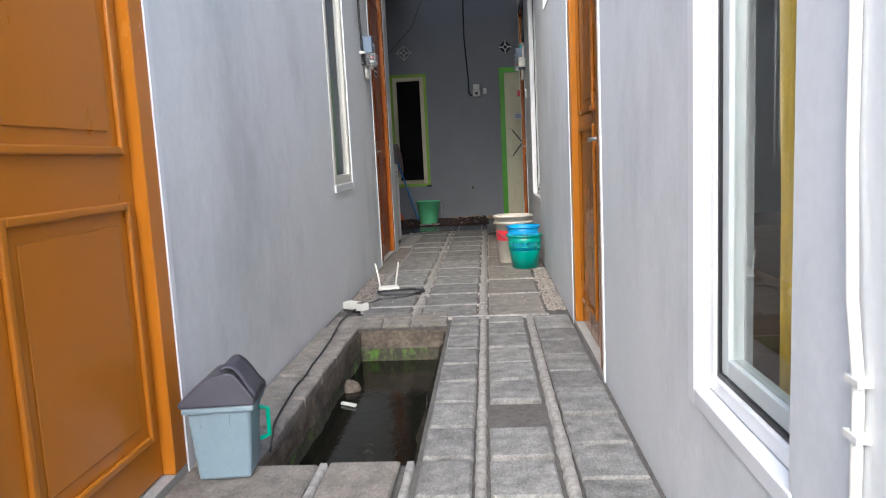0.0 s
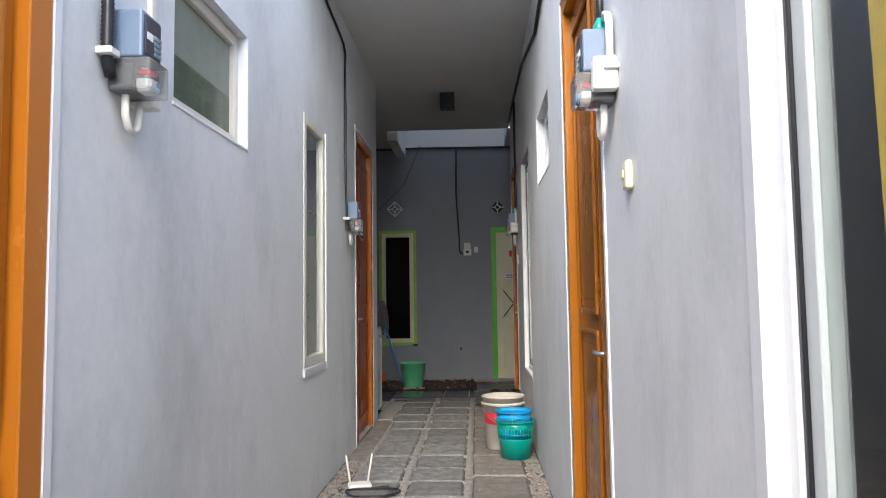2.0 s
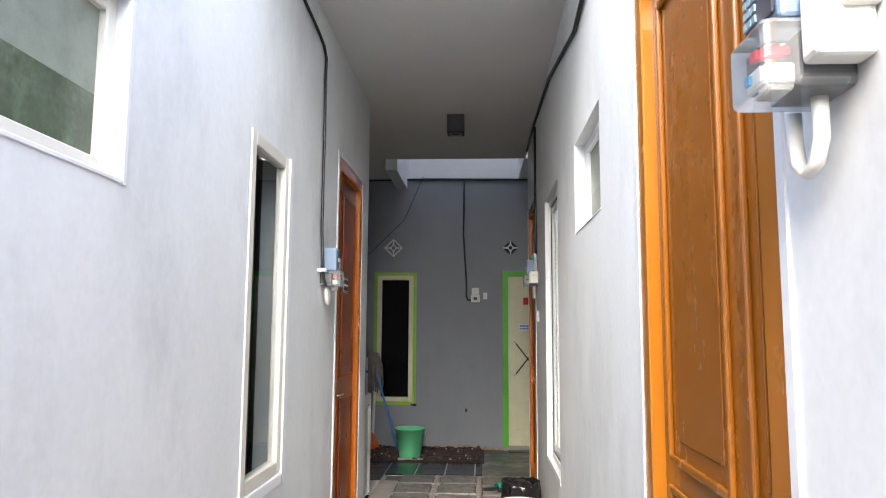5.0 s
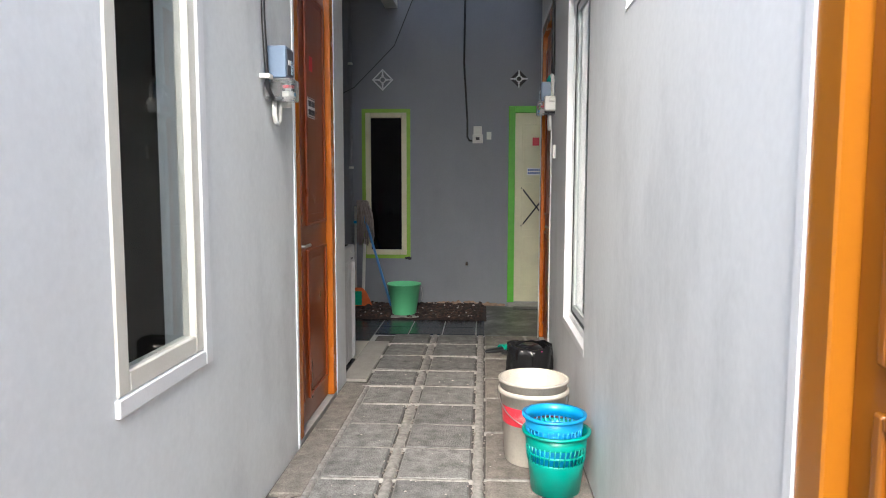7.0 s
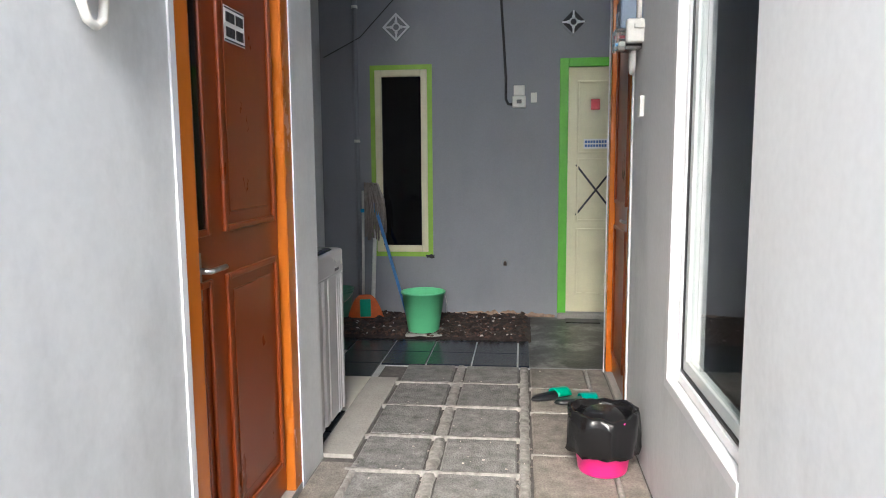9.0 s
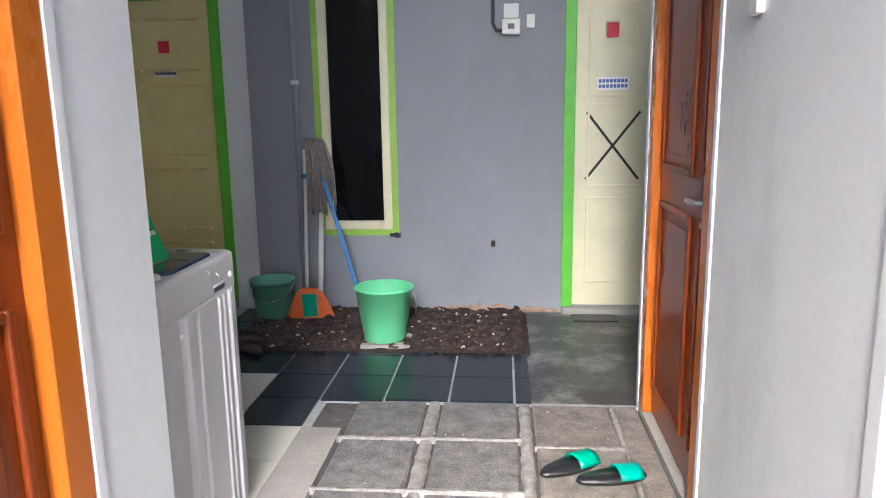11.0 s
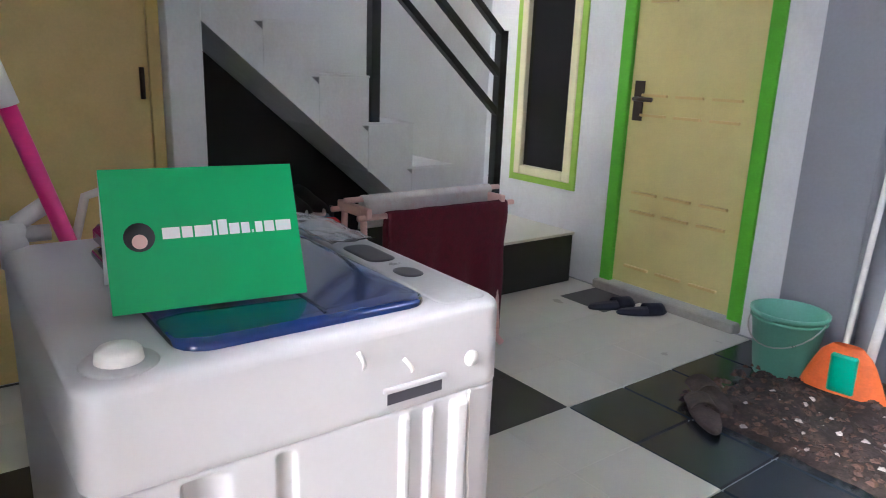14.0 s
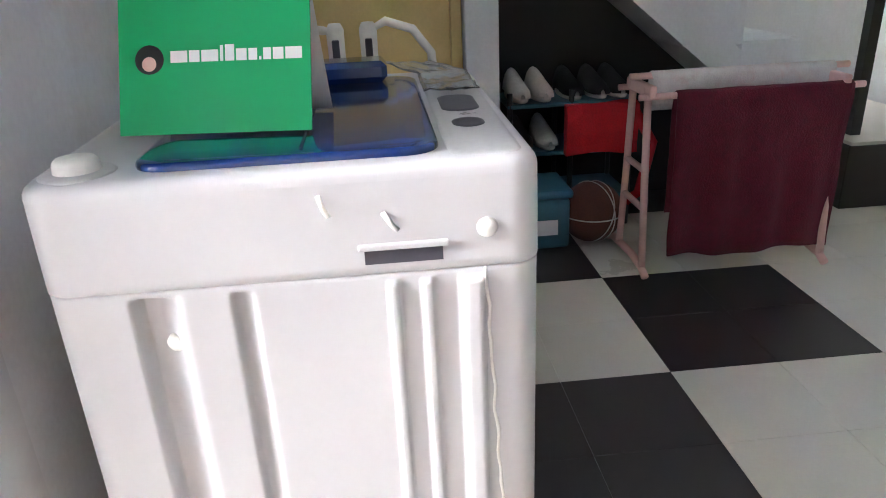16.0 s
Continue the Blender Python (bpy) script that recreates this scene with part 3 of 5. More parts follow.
def flat_window(name, hole, face, label, border, frame_mat):
    """A window in a wall along x, with a painted border on the wall."""
    x0, x1, z0, z1 = hole
    w = tagged(new(name), label, "window", "", "structure")
    g, f = 0.04, 0.055
    part("border", boxes((x0 - g, x0, face - 0.012, face, z0 - g, z1 + g), (x1, x1 + g, face - 0.012, face, z0 - g, z1 + g), (x0, x1, face - 0.012, face, z0 - g, z0), (x0, x1, face - 0.012, face, z1, z1 + g)), border, w, "bright green painted border")
    part("window_frame", boxes((x0, x0 + f, face - 0.022, face + 0.05, z0, z1), (x1 - f, x1, face - 0.022, face + 0.05, z0, z1), (x0 + f, x1 - f, face - 0.022, face + 0.05, z0, z0 + f), (x0 + f, x1 - f, face - 0.022, face + 0.05, z1 - f, z1), bevel=0.006), frame_mat, w)
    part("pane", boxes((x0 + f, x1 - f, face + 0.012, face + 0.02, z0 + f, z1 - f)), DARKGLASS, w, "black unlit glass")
    return w


flat_window("window_6", FW, FAR, "tall narrow window with a cream frame, green border and black glass", LIME, CREAM)
bm = boxes((-0.065, 0.0, -0.026, 0.0, -0.016, 0.012))
bmesh.ops.subdivide_edges(bm, edges=bm.edges[:], cuts=3, use_grid_fill=True)
for p in bm.verts:
    p.co += Vector((0.01, 0.004, 0.008)) * noise.noise(p.co * 40)
bmesh.ops.translate(bm, vec=(FW[1] + 0.05, FAR - 0.001, FW[2] - 0.035), verts=bm.verts[:])
part("rotten_corner", bm, INK, bpy.data.objects["window_6"], "black rotten corner of the border")
flat_window("window_7", W2, DOORWALL, "tall narrow window with a cream frame, green border and black glass", LIME, CREAM)


def flat_door(name, hole, face, label, border, leaf_mat, rows, handle_left):
    x0, x1, z0, z1 = hole
    d = tagged(new(name), label, "door", "", "structure")
    g = 0.05
    part("door_frame", boxes((x0 - g, x0 + 0.02, face - 0.015, face + 0.08, z0 + 0.02, z1 + g), (x1 - 0.02, x1 + g, face - 0.015, face + 0.08, z0 + 0.02, z1 + g), (x0 + 0.02, x1 - 0.02, face - 0.015, face + 0.08, z1 - 0.02, z1 + g), bevel=0.004), border, d, "bright green painted frame")
    leaf = part("leaf", boxes((x0 + 0.02, x1 - 0.02, face + 0.012, face + 0.05, z0 + 0.05, z1 - 0.02), bevel=0.003), leaf_mat, d)
    fx = face + 0.012
    for xa, xb, za, zb in rows:
        bm = bmesh.new()
        for r in ((xa, xa + 0.016, za, zb), (xb - 0.016, xb, za, zb), (xa + 0.016, xb - 0.016, za, za + 0.016), (xa + 0.016, xb - 0.016, zb - 0.016, zb)):
            box(bm, r[0], r[1], fx - 0.009, fx, r[2], r[3])
        part("moulding", soft(bm, 0.003), leaf_mat, leaf)
    part("doorstep", boxes((x0 - g, x1 + g, face - 0.07, face + 0.05, -0.012, z0 + 0.045), bevel=0.006), SCREED, d, "low cement doorstep")
    return d, fx


gx0, gx1 = GD[0] + 0.02, GD[1] - 0.02
gd, gface = flat_door("door_5", GD, FAR, "cream panelled door in a green frame with a taped black cross", GREEN, CREAM, [(gx0 + 0.075, gx1 - 0.075, 1.38, 1.97), (gx0 + 0.075, gx1 - 0.075, 0.82, 1.34), (gx0 + 0.075, gx1 - 0.075, 0.2, 0.76)], False)
bm = bmesh.new()
for s in (1, -1):
    box(bm, -0.265, 0.265, -0.002, 0, -0.008, 0.008, pose(0.655, gface - 0.006, 1.08, 0, s * 52, 0))
part("tape_cross", bm, INK, gd, "thin crossed strips of black tape")
part("number_plate", boxes((0.605, 0.675, gface - 0.006, gface, 1.735, 1.82)), REDPLATE, gd, "small red number plate")
part("sign", boxes((0.55, 0.745, gface - 0.005, gface, 1.42, 1.5)), PAPER, gd, "pale blue-white sign with two lines of print")
bm = bmesh.new()
for zz in (1.476, 1.444):
    for k in range(8):
        box(bm, 0.56 + k * 0.0225, 0.56 + k * 0.0225 + 0.017, gface - 0.007, gface - 0.0051, zz - 0.01, zz + 0.01)
part("print", bm, BLUEINK, gd, "blue print")
yd, yface = flat_door("door_6", YD, DOORWALL, "pale yellow panelled door in a green frame, closed", GREEN, YELLOW, [], True)
y_w = (YD[1] - YD[0] - 0.3) / 3
bm = bmesh.new()
for k in range(3):
    xa = YD[0] + 0.1 + k * (y_w + 0.05)
    for za, zb in ((1.6, 1.92), (1.05, 1.5), (0.55, 0.95), (0.15, 0.45)):
        for zz in (za, zb):
            box(bm, xa, xa + y_w, yface - 0.018, yface, zz - 0.007, zz + 0.007)
# panel edges as darker ochre bars, standing for shadow lines and dirt
part("moulding", soft(bm, 0.002), OCHRE, yd, "thin panel lines in darker ochre for their shadow and dirt")
hb = tube([(-2.57, yface, 1.03), (-2.57, yface - 0.05, 1.03), (-2.46, yface - 0.05, 1.03)], 0.011, 8)
box(hb, -2.6, -2.545, yface - 0.01, yface, 0.92, 1.12)
part("door_handle", hb, BRONZE, yd, "dark bronze lever handle on a plate")
part("sign", boxes((-2.32, -2.16, yface - 0.005, yface, 1.56, 1.6)), PAPER, yd, "narrow white sign with black print")
bm = bmesh.new()
for k in range(9):
    box(bm, -2.31 + k * 0.016, -2.31 + k * 0.016 + 0.012, yface - 0.007, yface - 0.0051, 1.572, 1.588)
part("print", bm, INK, yd, "black print")
part("number_plate", boxes((-2.275, -2.205, yface - 0.006, yface, 1.71, 1.785)), REDPLATE, yd, "small red number plate")

# ---- stairs ----
stairs = tagged(new("staircase"), "white painted concrete staircase with scuffed sides", "staircase", "", "structure")
TREAD, RISE = 0.236, 0.201
for k in range(13):
    ya, yb, z = 9.05 - TREAD * k, 9.05 - TREAD * (k - 1), 0.49 + RISE * k
    if z > CEIL + 0.1:
        break
    part("step", boxes((WEST, STAIR, ya, yb, z - 0.201, z)), WALL_WHITE, stairs)
    part("tread", boxes((WEST, STAIR - 0.001, ya + 0.001, yb + 0.004, z + 0.0005, z + 0.01)), WALL_WHITE, stairs)
# sloping slab under the steps
bm = bmesh.new()
prof = [(9.40, 0.02), (6.2, 2.66), (6.2, 2.87), (9.29, 0.265)]
ring = [[bm.verts.new((x, y, z)) for y, z in prof] for x in (WEST, STAIR - 0.002)]
bm.faces.new(ring[0])
bm.faces.new(ring[1][::-1])
for k in range(len(prof)):
    j = (k + 1) % len(prof)
    bm.faces.new((ring[0][k], ring[1][k], ring[1][j], ring[0][j]))
part("stringer", bm, WALL_WHITE, stairs, "white scuffed sloping side")
part("bottom_step", boxes((WEST, -2.84, 9.29, 9.88, -0.01, 0.27), bevel=0.004), TILE_BLACK, stairs, "black tiled bottom step")
part("bottom_tread", boxes((WEST, -2.835, 9.295, 9.885, 0.271, 0.285)), TILE_WHITE, stairs)
rail = thing("stair_railing", "black painted steel stair railing with sloping bars", "railing", (0, 0, 0))
slope = -RISE / TREAD
for y in (9.38, 8.64, 7.7):
    base = 0.285 if y > 9.2 else 0.49 + RISE * math.ceil((9.05 - y) / TREAD)
    part("post", boxes((-2.99, -2.945, y - 0.022, y + 0.022, base, 0.285 + (9.38 - y) * -slope + 1.05)), BLACKSTEEL, rail)
for h in (0.64, 0.83, 1.03):
    bm = bmesh.new()
    v = box(bm, -2.984, -2.951, 0, 1, -0.02, 0.02)
    for p in bm.verts:
        yy = 9.38 if p.co.y > 0.5 else 7.0
        p.co = (p.co.x, yy, p.co.z + 0.285 + h + (9.38 - yy) * -slope)
    part("rail_bar", bm, BLACKSTEEL, rail)
# column and ochre door beside the stairs
structure("column", boxes((-3.2, -2.86, 7.735, 7.86, -0.1, CEIL), bevel=0.004), WALL_WHITE, "white painted column beside the stairs", "column")
structure("wall_ochre_door", boxes((-3.2, -2.99, END_L, 7.734, -0.1, CEIL)), WALL_WHITE, "white painted wall around the ochre door", "wall")
od = tagged(new("door_7"), "plain ochre yellow door, closed, with scratches", "door", "", "structure")
part("leaf", boxes((-2.986, -2.945, END_L + 0.03, 7.69, 0.02, 2.05), bevel=0.003), OCHRE, od)
part("door_frame", boxes((-2.986, -2.93, 7.69, 7.733, 0, 2.1), (-2.986, -2.93, END_L + 0.03, 7.69, 2.05, 2.1), bevel=0.003), OCHRE, od)
part("bolt", tube([(-2.935, 7.665, 1.0), (-2.935, 7.665, 1.11)], 0.009, 8), BRONZE, od, "rusty sliding bolt")
# wedge under the flight, its near-black colour stands for the shade there
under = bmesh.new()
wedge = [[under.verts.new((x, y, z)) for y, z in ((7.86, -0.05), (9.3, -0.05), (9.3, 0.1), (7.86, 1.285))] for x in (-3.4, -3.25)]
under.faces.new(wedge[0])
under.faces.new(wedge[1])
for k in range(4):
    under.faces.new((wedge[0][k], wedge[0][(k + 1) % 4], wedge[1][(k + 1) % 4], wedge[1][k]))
structure("shade_under_stairs", under, SHADE_BLACK, "near-black wedge standing in for the shade under the stairs", "wall")

# ---- washing machine ----
wm = thing("washing_machine", "white plastic washing machine with dark blue lids, worn", "washing machine", (-1.15, 7.305, 0))
X0, X1, Y0, Y1 = -0.27, 0.27, -0.237, 0.259


def bulge(y, c, w):
    """A smooth hump of width w round c."""
    t = abs(y - c) / (w / 2)
    return 0.0 if t >= 1 else 0.5 + 0.5 * math.cos(math.pi * t ** 3)


def groove(y, a, b):
    """A channel from a to b: a steep wall at a, a slow rise to b."""
    t = (y - a) / (b - a)
    if t <= 0 or t >= 1:
        return 0.0
    return min(1.0, t / 0.14) * (0.5 + 0.5 * math.cos(math.pi * max(0.0, (t - 0.35) / 0.65)))


def washer_side(y):
    """How far the moulded side stands out at y."""
    return (0.006 * bulge(y, 0.106, 0.015) + 0.006 * bulge(y, 0.141, 0.015) + 0.009 * bulge(y, 0.187, 0.03)
            - 0.02 * groove(y, -0.155, -0.1) - 0.012 * groove(y, -0.056, -0.03))


c = 0.03


def washer_ring(z, depth, inset):
    """The machine's outline at height z, with mouldings of the given depth."""
    ring = [(X0, Y0 + c), (X0 + c, Y0)] + [(X1 - c + c * math.sin(a), Y0 + c - c * math.cos(a)) for a in [math.pi / 2 * k / 8 for k in range(9)]]
    ring += [(X1 + depth * washer_side(q), q) for q in [Y0 + c + 0.004 + (Y1 - Y0 - 2 * c - 0.008) * k / 200 for k in range(201)]]
    ring += [(X1 - c + c * math.cos(a), Y1 - c + c * math.sin(a)) for a in [math.pi / 2 * k / 8 for k in range(9)]] + [(X0 + c, Y1), (X0, Y1 - c)]
    mid = (Y0 + Y1) / 2
    ring = [(x * (1 - inset / 0.27), mid + (y - mid) * (1 - inset / 0.254), z + (0.006 if z > 0.8 and x < 0 else 0)) for x, y in ring]
    return ring + ring[:1]


bm = sheet([washer_ring(z, d, g) for z, d, g in ((0.035, 1, 0), (0.4, 1, 0), (0.744, 1, 0), (0.7465, 1, 0), (0.7485, 0.8, 0), (0.7515, 0.2, 0), (0.7535, 0, 0), (0.758, 0, 0), (0.7585, 0, 0.0005), (0.759, 0, 0.0012), (0.76, 0, 0.0012), (0.761, 0, -0.0002), (0.7615, 0, -0.0008), (0.77, 0, -0.0008), (0.84, 0, -0.0002), (0.85, 0, 0), (0.856, 0, 0))])
part("body", bm, WASHER, wm)
bm = sheet([washer_ring(z, 0, g) for z, g in ((0.856, 0.0), (0.8615, 0.0006), (0.866, 0.0025), (0.8695, 0.006), (0.871, 0.0105), (0.8716, 0.016), (0.8717, 0.03), (0.8717, 0.2))])
bmesh.ops.remove_doubles(bm, verts=bm.verts[:], dist=1e-6)
part("top_cover", bm, WASHER, wm, "white moulded top cover")
for q, z in ((-0.12, 0.695), (0.203, 0.802)):
    cap = part("screw_cap", lathe([(0, 0.004), (0.008, 0.0035), (0.0105, 0), (0.0105, -0.024)], 16), PVC, wm)
    cap.matrix_basis = pose(X1 + (0.002 if q > 0 else -0.012), q, z, 0, 90, 0)
# dark block nearly flush with the front, standing for the slot's shade
part("hand_slot_shade", boxes((X1 - 0.03, X1 + 0.0015, 0.08, 0.158, 0.771, 0.786)), CHARCOAL, wm, "carrying slot, its inner shade drawn as a dark block")
part("hand_slot_lip", soft(boxes((X1 - 0.006, X1 + 0.005, 0.074, 0.164, 0.786, 0.793)), 0.002), WASHER, wm)
lidz = 0.874


def rounded(x0, x1, y0, y1, z0, z1, r, drop=0.0, dome=0.0):
    """A slab with rounded corners and a soft upper edge, falling by drop per metre of x."""
    rows = []
    for z, g in ((z0, 0.0), (z1 - dome - 0.004, 0.0), (z1 - dome - 0.001, -0.0015), (z1 - dome * 0.8, -0.006), (z1 - dome * 0.35, -r * 0.5), (z1, -r * 0.9)):
        ring = []
        for cx, cy, a0 in ((x1 - r, y0 + r, -90), (x1 - r, y1 - r, 0), (x0 + r, y1 - r, 90), (x0 + r, y0 + r, 180)):
            for k in range(6):
                a = radians(a0 + 18 * k)
                x = cx + (r + g) * math.cos(a)
                ring.append((x, cy + (r + g) * math.sin(a), z - x * drop))
        ring.append(ring[0])
        rows.append(ring)
    bm = sheet(rows)
    bmesh.ops.remove_doubles(bm, verts=bm.verts[:], dist=1e-5)
    bmesh.ops.holes_fill(bm, edges=bm.edges[:], sides=0)
    return bm


lid = part("lid", rounded(-0.19, 0.243, -0.139, 0.163, lidz - 0.012, lidz + 0.0105, 0.035, 0.012, 0.003), LIDBLUE, wm, "dark blue translucent lid")
bm = boxes((-0.18, 0.225, 0.024, 0.027, lidz + 0.01, lidz + 0.0113))
for p in bm.verts:
    p.co.z -= p.co.x * 0.012
part("lid_seam", bm, INK, lid)
bm = boxes((-0.19, -0.12, -0.13, 0.12, lidz + 0.012, lidz + 0.042), bevel=0.008)
part("lid_hinge", bm, LIDBLUE, lid, "raised blue back edge")
panel = part("control_panel", rounded(-0.235, 0.256, 0.169, 0.245, lidz - 0.02, lidz + 0.004, 0.02, 0.022), WASHER_GREY, wm, "scratched grey control panel")
for xa, xb, ya, yb in ((-0.19, -0.06, 0.175, 0.235), (-0.03, 0.07, 0.18, 0.23), (0.1, 0.15, 0.185, 0.225)):
    part("panel_print", rounded(xa, xb, ya, yb, lidz - 0.002, lidz + 0.0052, 0.02, 0.022), CHARCOAL if xa > -0.1 else BLUEGREY, panel, "worn dark print")
ring_part = part("dial_ring", lathe([(0.02, 0.003), (0.034, 0.002), (0.036, 0), (0.036, -0.008)], 28, (0.225, -0.19, 0.8717)), WASHER_GREY, wm, "grey dial ring")
part("dial", lathe([(0, 0.016), (0.018, 0.0155), (0.021, 0.012), (0.0225, 0), (0.0225, -0.01)], 28, (0.225, -0.19, 0.872)), PVC, ring_part, "round white dial")
for sx in (X0 + 0.05, X1 - 0.05):
    for sy in (Y0 + 0.05, Y1 - 0.05):
        part("foot", lathe([(0.02, 0.04), (0.024, 0.03), (0.026, 0.0), (0, 0.0)], 12, (sx, sy, 0.0)), BLACK, wm)
for q, z, a in ((0.045, 0.835, 20), (0.108, 0.815, 35)):
    rows = [[(0.001 + 0.006 * math.sin(math.pi * k / 6), dy, -0.012 + 0.024 * k / 6) for dy in (-0.0025, 0.0025)] for k in range(7)]
    scrap = part("tape_scrap", sheet(rows, 0.0006), PVC, wm, "loose scrap of clear tape")
    scrap.matrix_basis = pose(X1, q, z, a, 0, 0)
drip = [(X1 + 0.0045 - 0.003 * min(1, k / 4), 0.2 + 0.016 * (k / 30) + 0.003 * noise.noise(Vector((k * 0.35, 0, 4))), 0.76 - 0.011 * k) for k in range(31)]
part("drip_stain", tube(drip, [0.0016 + 0.0014 * abs(noise.noise(Vector((k * 0.7, 2, 0)))) for k in range(31)], 6), PVC, wm, "dried white drip down the front")
# hoses and taps behind it
tap = thing("water_tap", "white plastic water tap on a standpipe behind the machine", "tap", (-1.47, 7.09, 0.0))
part("standpipe", tube([(0, 0, 0.0), (0, 0, 0.86), (0.0, 0.01, 0.9), (0.0, 0.05, 0.925)], 0.014, 10), PVC, tap)
part("tap_handle", tube([(0.0, -0.05, 0.88), (0.0, 0.05, 0.88)], 0.013, 8), PVC, tap)
part("elbow", tube([(0.0, 0.0, 0.83), (0.0, 0.0, 0.9)], 0.02, 12), PVC, tap)
for y, arc in ((7.345, [(0, -0.02, 0.945), (0, -0.09, 0.95), (-0.01, -0.15, 0.93), (-0.02, -0.17, 0.85)]), (7.40, [(0, 0.03, 0.955), (0, 0.075, 0.94), (0, 0.105, 0.9), (0, 0.11, 0.82)])):
    h = thing("fill_hose", "white washing machine hose on a plastic tap connector", "hose", (-1.47, y, 0), group="washer hoses")
    part("hose", tube([(0, 0, 0.0), (0, 0, 0.8), (0, 0, 0.94)] + arc + [(0.0, arc[-1][1], 0.0)], 0.0075, 10), PVC, h)
    part("connector", lathe([(0, 0.84), (0.019, 0.84), (0.019, 0.88), (0.014, 0.89), (0.015, 0.945), (0.01, 0.955), (0, 0.956)], 16), PVC, h, "white screw connector")
    part("lever", soft(boxes((0.012, 0.022, -0.006, 0.006, 0.87, 0.93)), 0.002), CHARCOAL, h, "dark tap lever")
film_ob = thing("plastic_film", "crumpled clear plastic film lying over the control panel", "plastic film", (-1.15, 7.305, 0.0))
rows = []
for i in range(19):
    rows.append([(-0.22 + 0.2 * i / 18, 0.165 + 0.075 * j / 12 - 0.05 * max(0, 1 - i / 6), lidz + 0.014 + 0.012 * max(0, 1 - i / 8) + 0.006 * noise.noise(Vector((i * 0.4, j * 0.35, 3.0))) + 0.002 * noise.noise(Vector((i * 1.1, j * 1.0, 7.0)))) for j in range(13)])
part("film", sheet(rows, 0.0008), FILM, film_ob)
# tent card on the lid
card = thing("green_card", "green cardboard tent card with a white name bar, on the lid", "card", (-1.0, 7.234, 0.886), -8)
tilt = pose(0, 0, 0, 0, -23, 0)
CARD_H, CARD_W = 0.157, 0.105
bm = boxes((-0.0012, 0.0012, -CARD_W, CARD_W, 0, CARD_H))
bmesh.ops.transform(bm, matrix=tilt, verts=bm.verts[:])
front = part("card_front", bm, CARD, card, "bright green front leaf")
x = -0.0475
for w, h in ((0.0205, 0.0125), (0.0135, 0.0125), (0.0205, 0.0125), (0.0055, 0.017), (0.012, 0.0175), (0.0135, 0.0125), (0.0115, 0.0125), (0.0045, 0.0035), (0.0105, 0.0125), (0.0135, 0.0125), (0.02, 0.0125)):
    bm = boxes((0.0013, 0.0019, x, x + w - 0.0022, 0.077, 0.077 + h))
    bmesh.ops.transform(bm, matrix=tilt, verts=bm.verts[:])
    part("name_block", bm, PAPER, front)
    x += w
bm = lathe([(0, 0.0008), (0.0145, 0.0007), (0.016, 0)], 20)
bmesh.ops.transform(bm, matrix=tilt @ pose(0.0013, -0.071, 0.081, 0, 90, 0), verts=bm.verts[:])
emblem = part("emblem", bm, INK, front, "plain dark round emblem")
bm = lathe([(0, 0.0004), (0.0075, 0.0004), (0.008, 0)], 16, squash=1.0)
bmesh.ops.transform(bm, matrix=tilt @ pose(0.0022, -0.071, 0.076, 0, 90, 0), verts=bm.verts[:])
part("emblem_spot", bm, PALEPINK, emblem, "pale spot")
rows = [[(-CARD_H * math.sin(radians(23)) - 0.001 - 0.052 * k / 6, y, (CARD_H * math.cos(radians(23)) - 0.0015) * (1 - k / 6) + 0.001) for y in (-CARD_W, CARD_W)] for k in range(7)]
part("card_back", sheet(rows, 0.0015), PAPER, card, "white back leaf")
# pink pole leaning behind the machine
pole = thing("mop_pole", "hot pink plastic mop pole with a white grip", "mop", (0, 0, 0))
pa, pb = Vector((-1.442, 7.048, 1.249)), Vector((-1.5, 7.42, 0.0))
pts = lambda a, b: [tuple(pb.lerp(pa, a)), tuple(pb.lerp(pa, b))]
part("shaft", tube(pts(0.0, 0.86), 0.0125, 12), PINK, pole)
part("grip", tube(pts(0.86, 0.95), 0.017, 12), PVC, pole, "white plastic grip")
part("hanging_end", tube(pts(0.95, 1.0), [0.015, 0.02], 12), PINK, pole)

# ---- drying rack ----
rack = thing("drying_rack", "pale pink plastic towel stand with two hanging towels", "towel stand", (-2.46, 8.56, 0))
for y in (-0.3, 0.34):
    part("foot", tube([(0.14, y, 0.015), (0.1, y, 0.035), (0, y, 0.045), (-0.2, y, 0.035), (-0.25, y, 0.015)], 0.014, 8), PALEPINK, rack)
    for x, k in ((0.075, 0.03), (-0.1, -0.03)):
        part("upright", tube([(x + k, y, 0.03), (x, y, 0.35), (x - k * 0.7, y, 0.64)], 0.013, 8), PALEPINK, rack)
    for z in (0.24, 0.37):
        part("crosspiece", tube([(0.08, y, z), (-0.105, y, z)], 0.011, 8), PALEPINK, rack)
    part("bracket", soft(boxes((-0.12, 0.1, y - 0.012, y + 0.012, 0.61, 0.65)), 0.006, 2), PALEPINK, rack)
for x, z in ((0.085, 0.615), (-0.01, 0.665), (-0.11, 0.615)):
    part("bar", tube([(x, -0.34, z), (x, 0.405, z)], 0.011, 8), PALEPINK, rack)


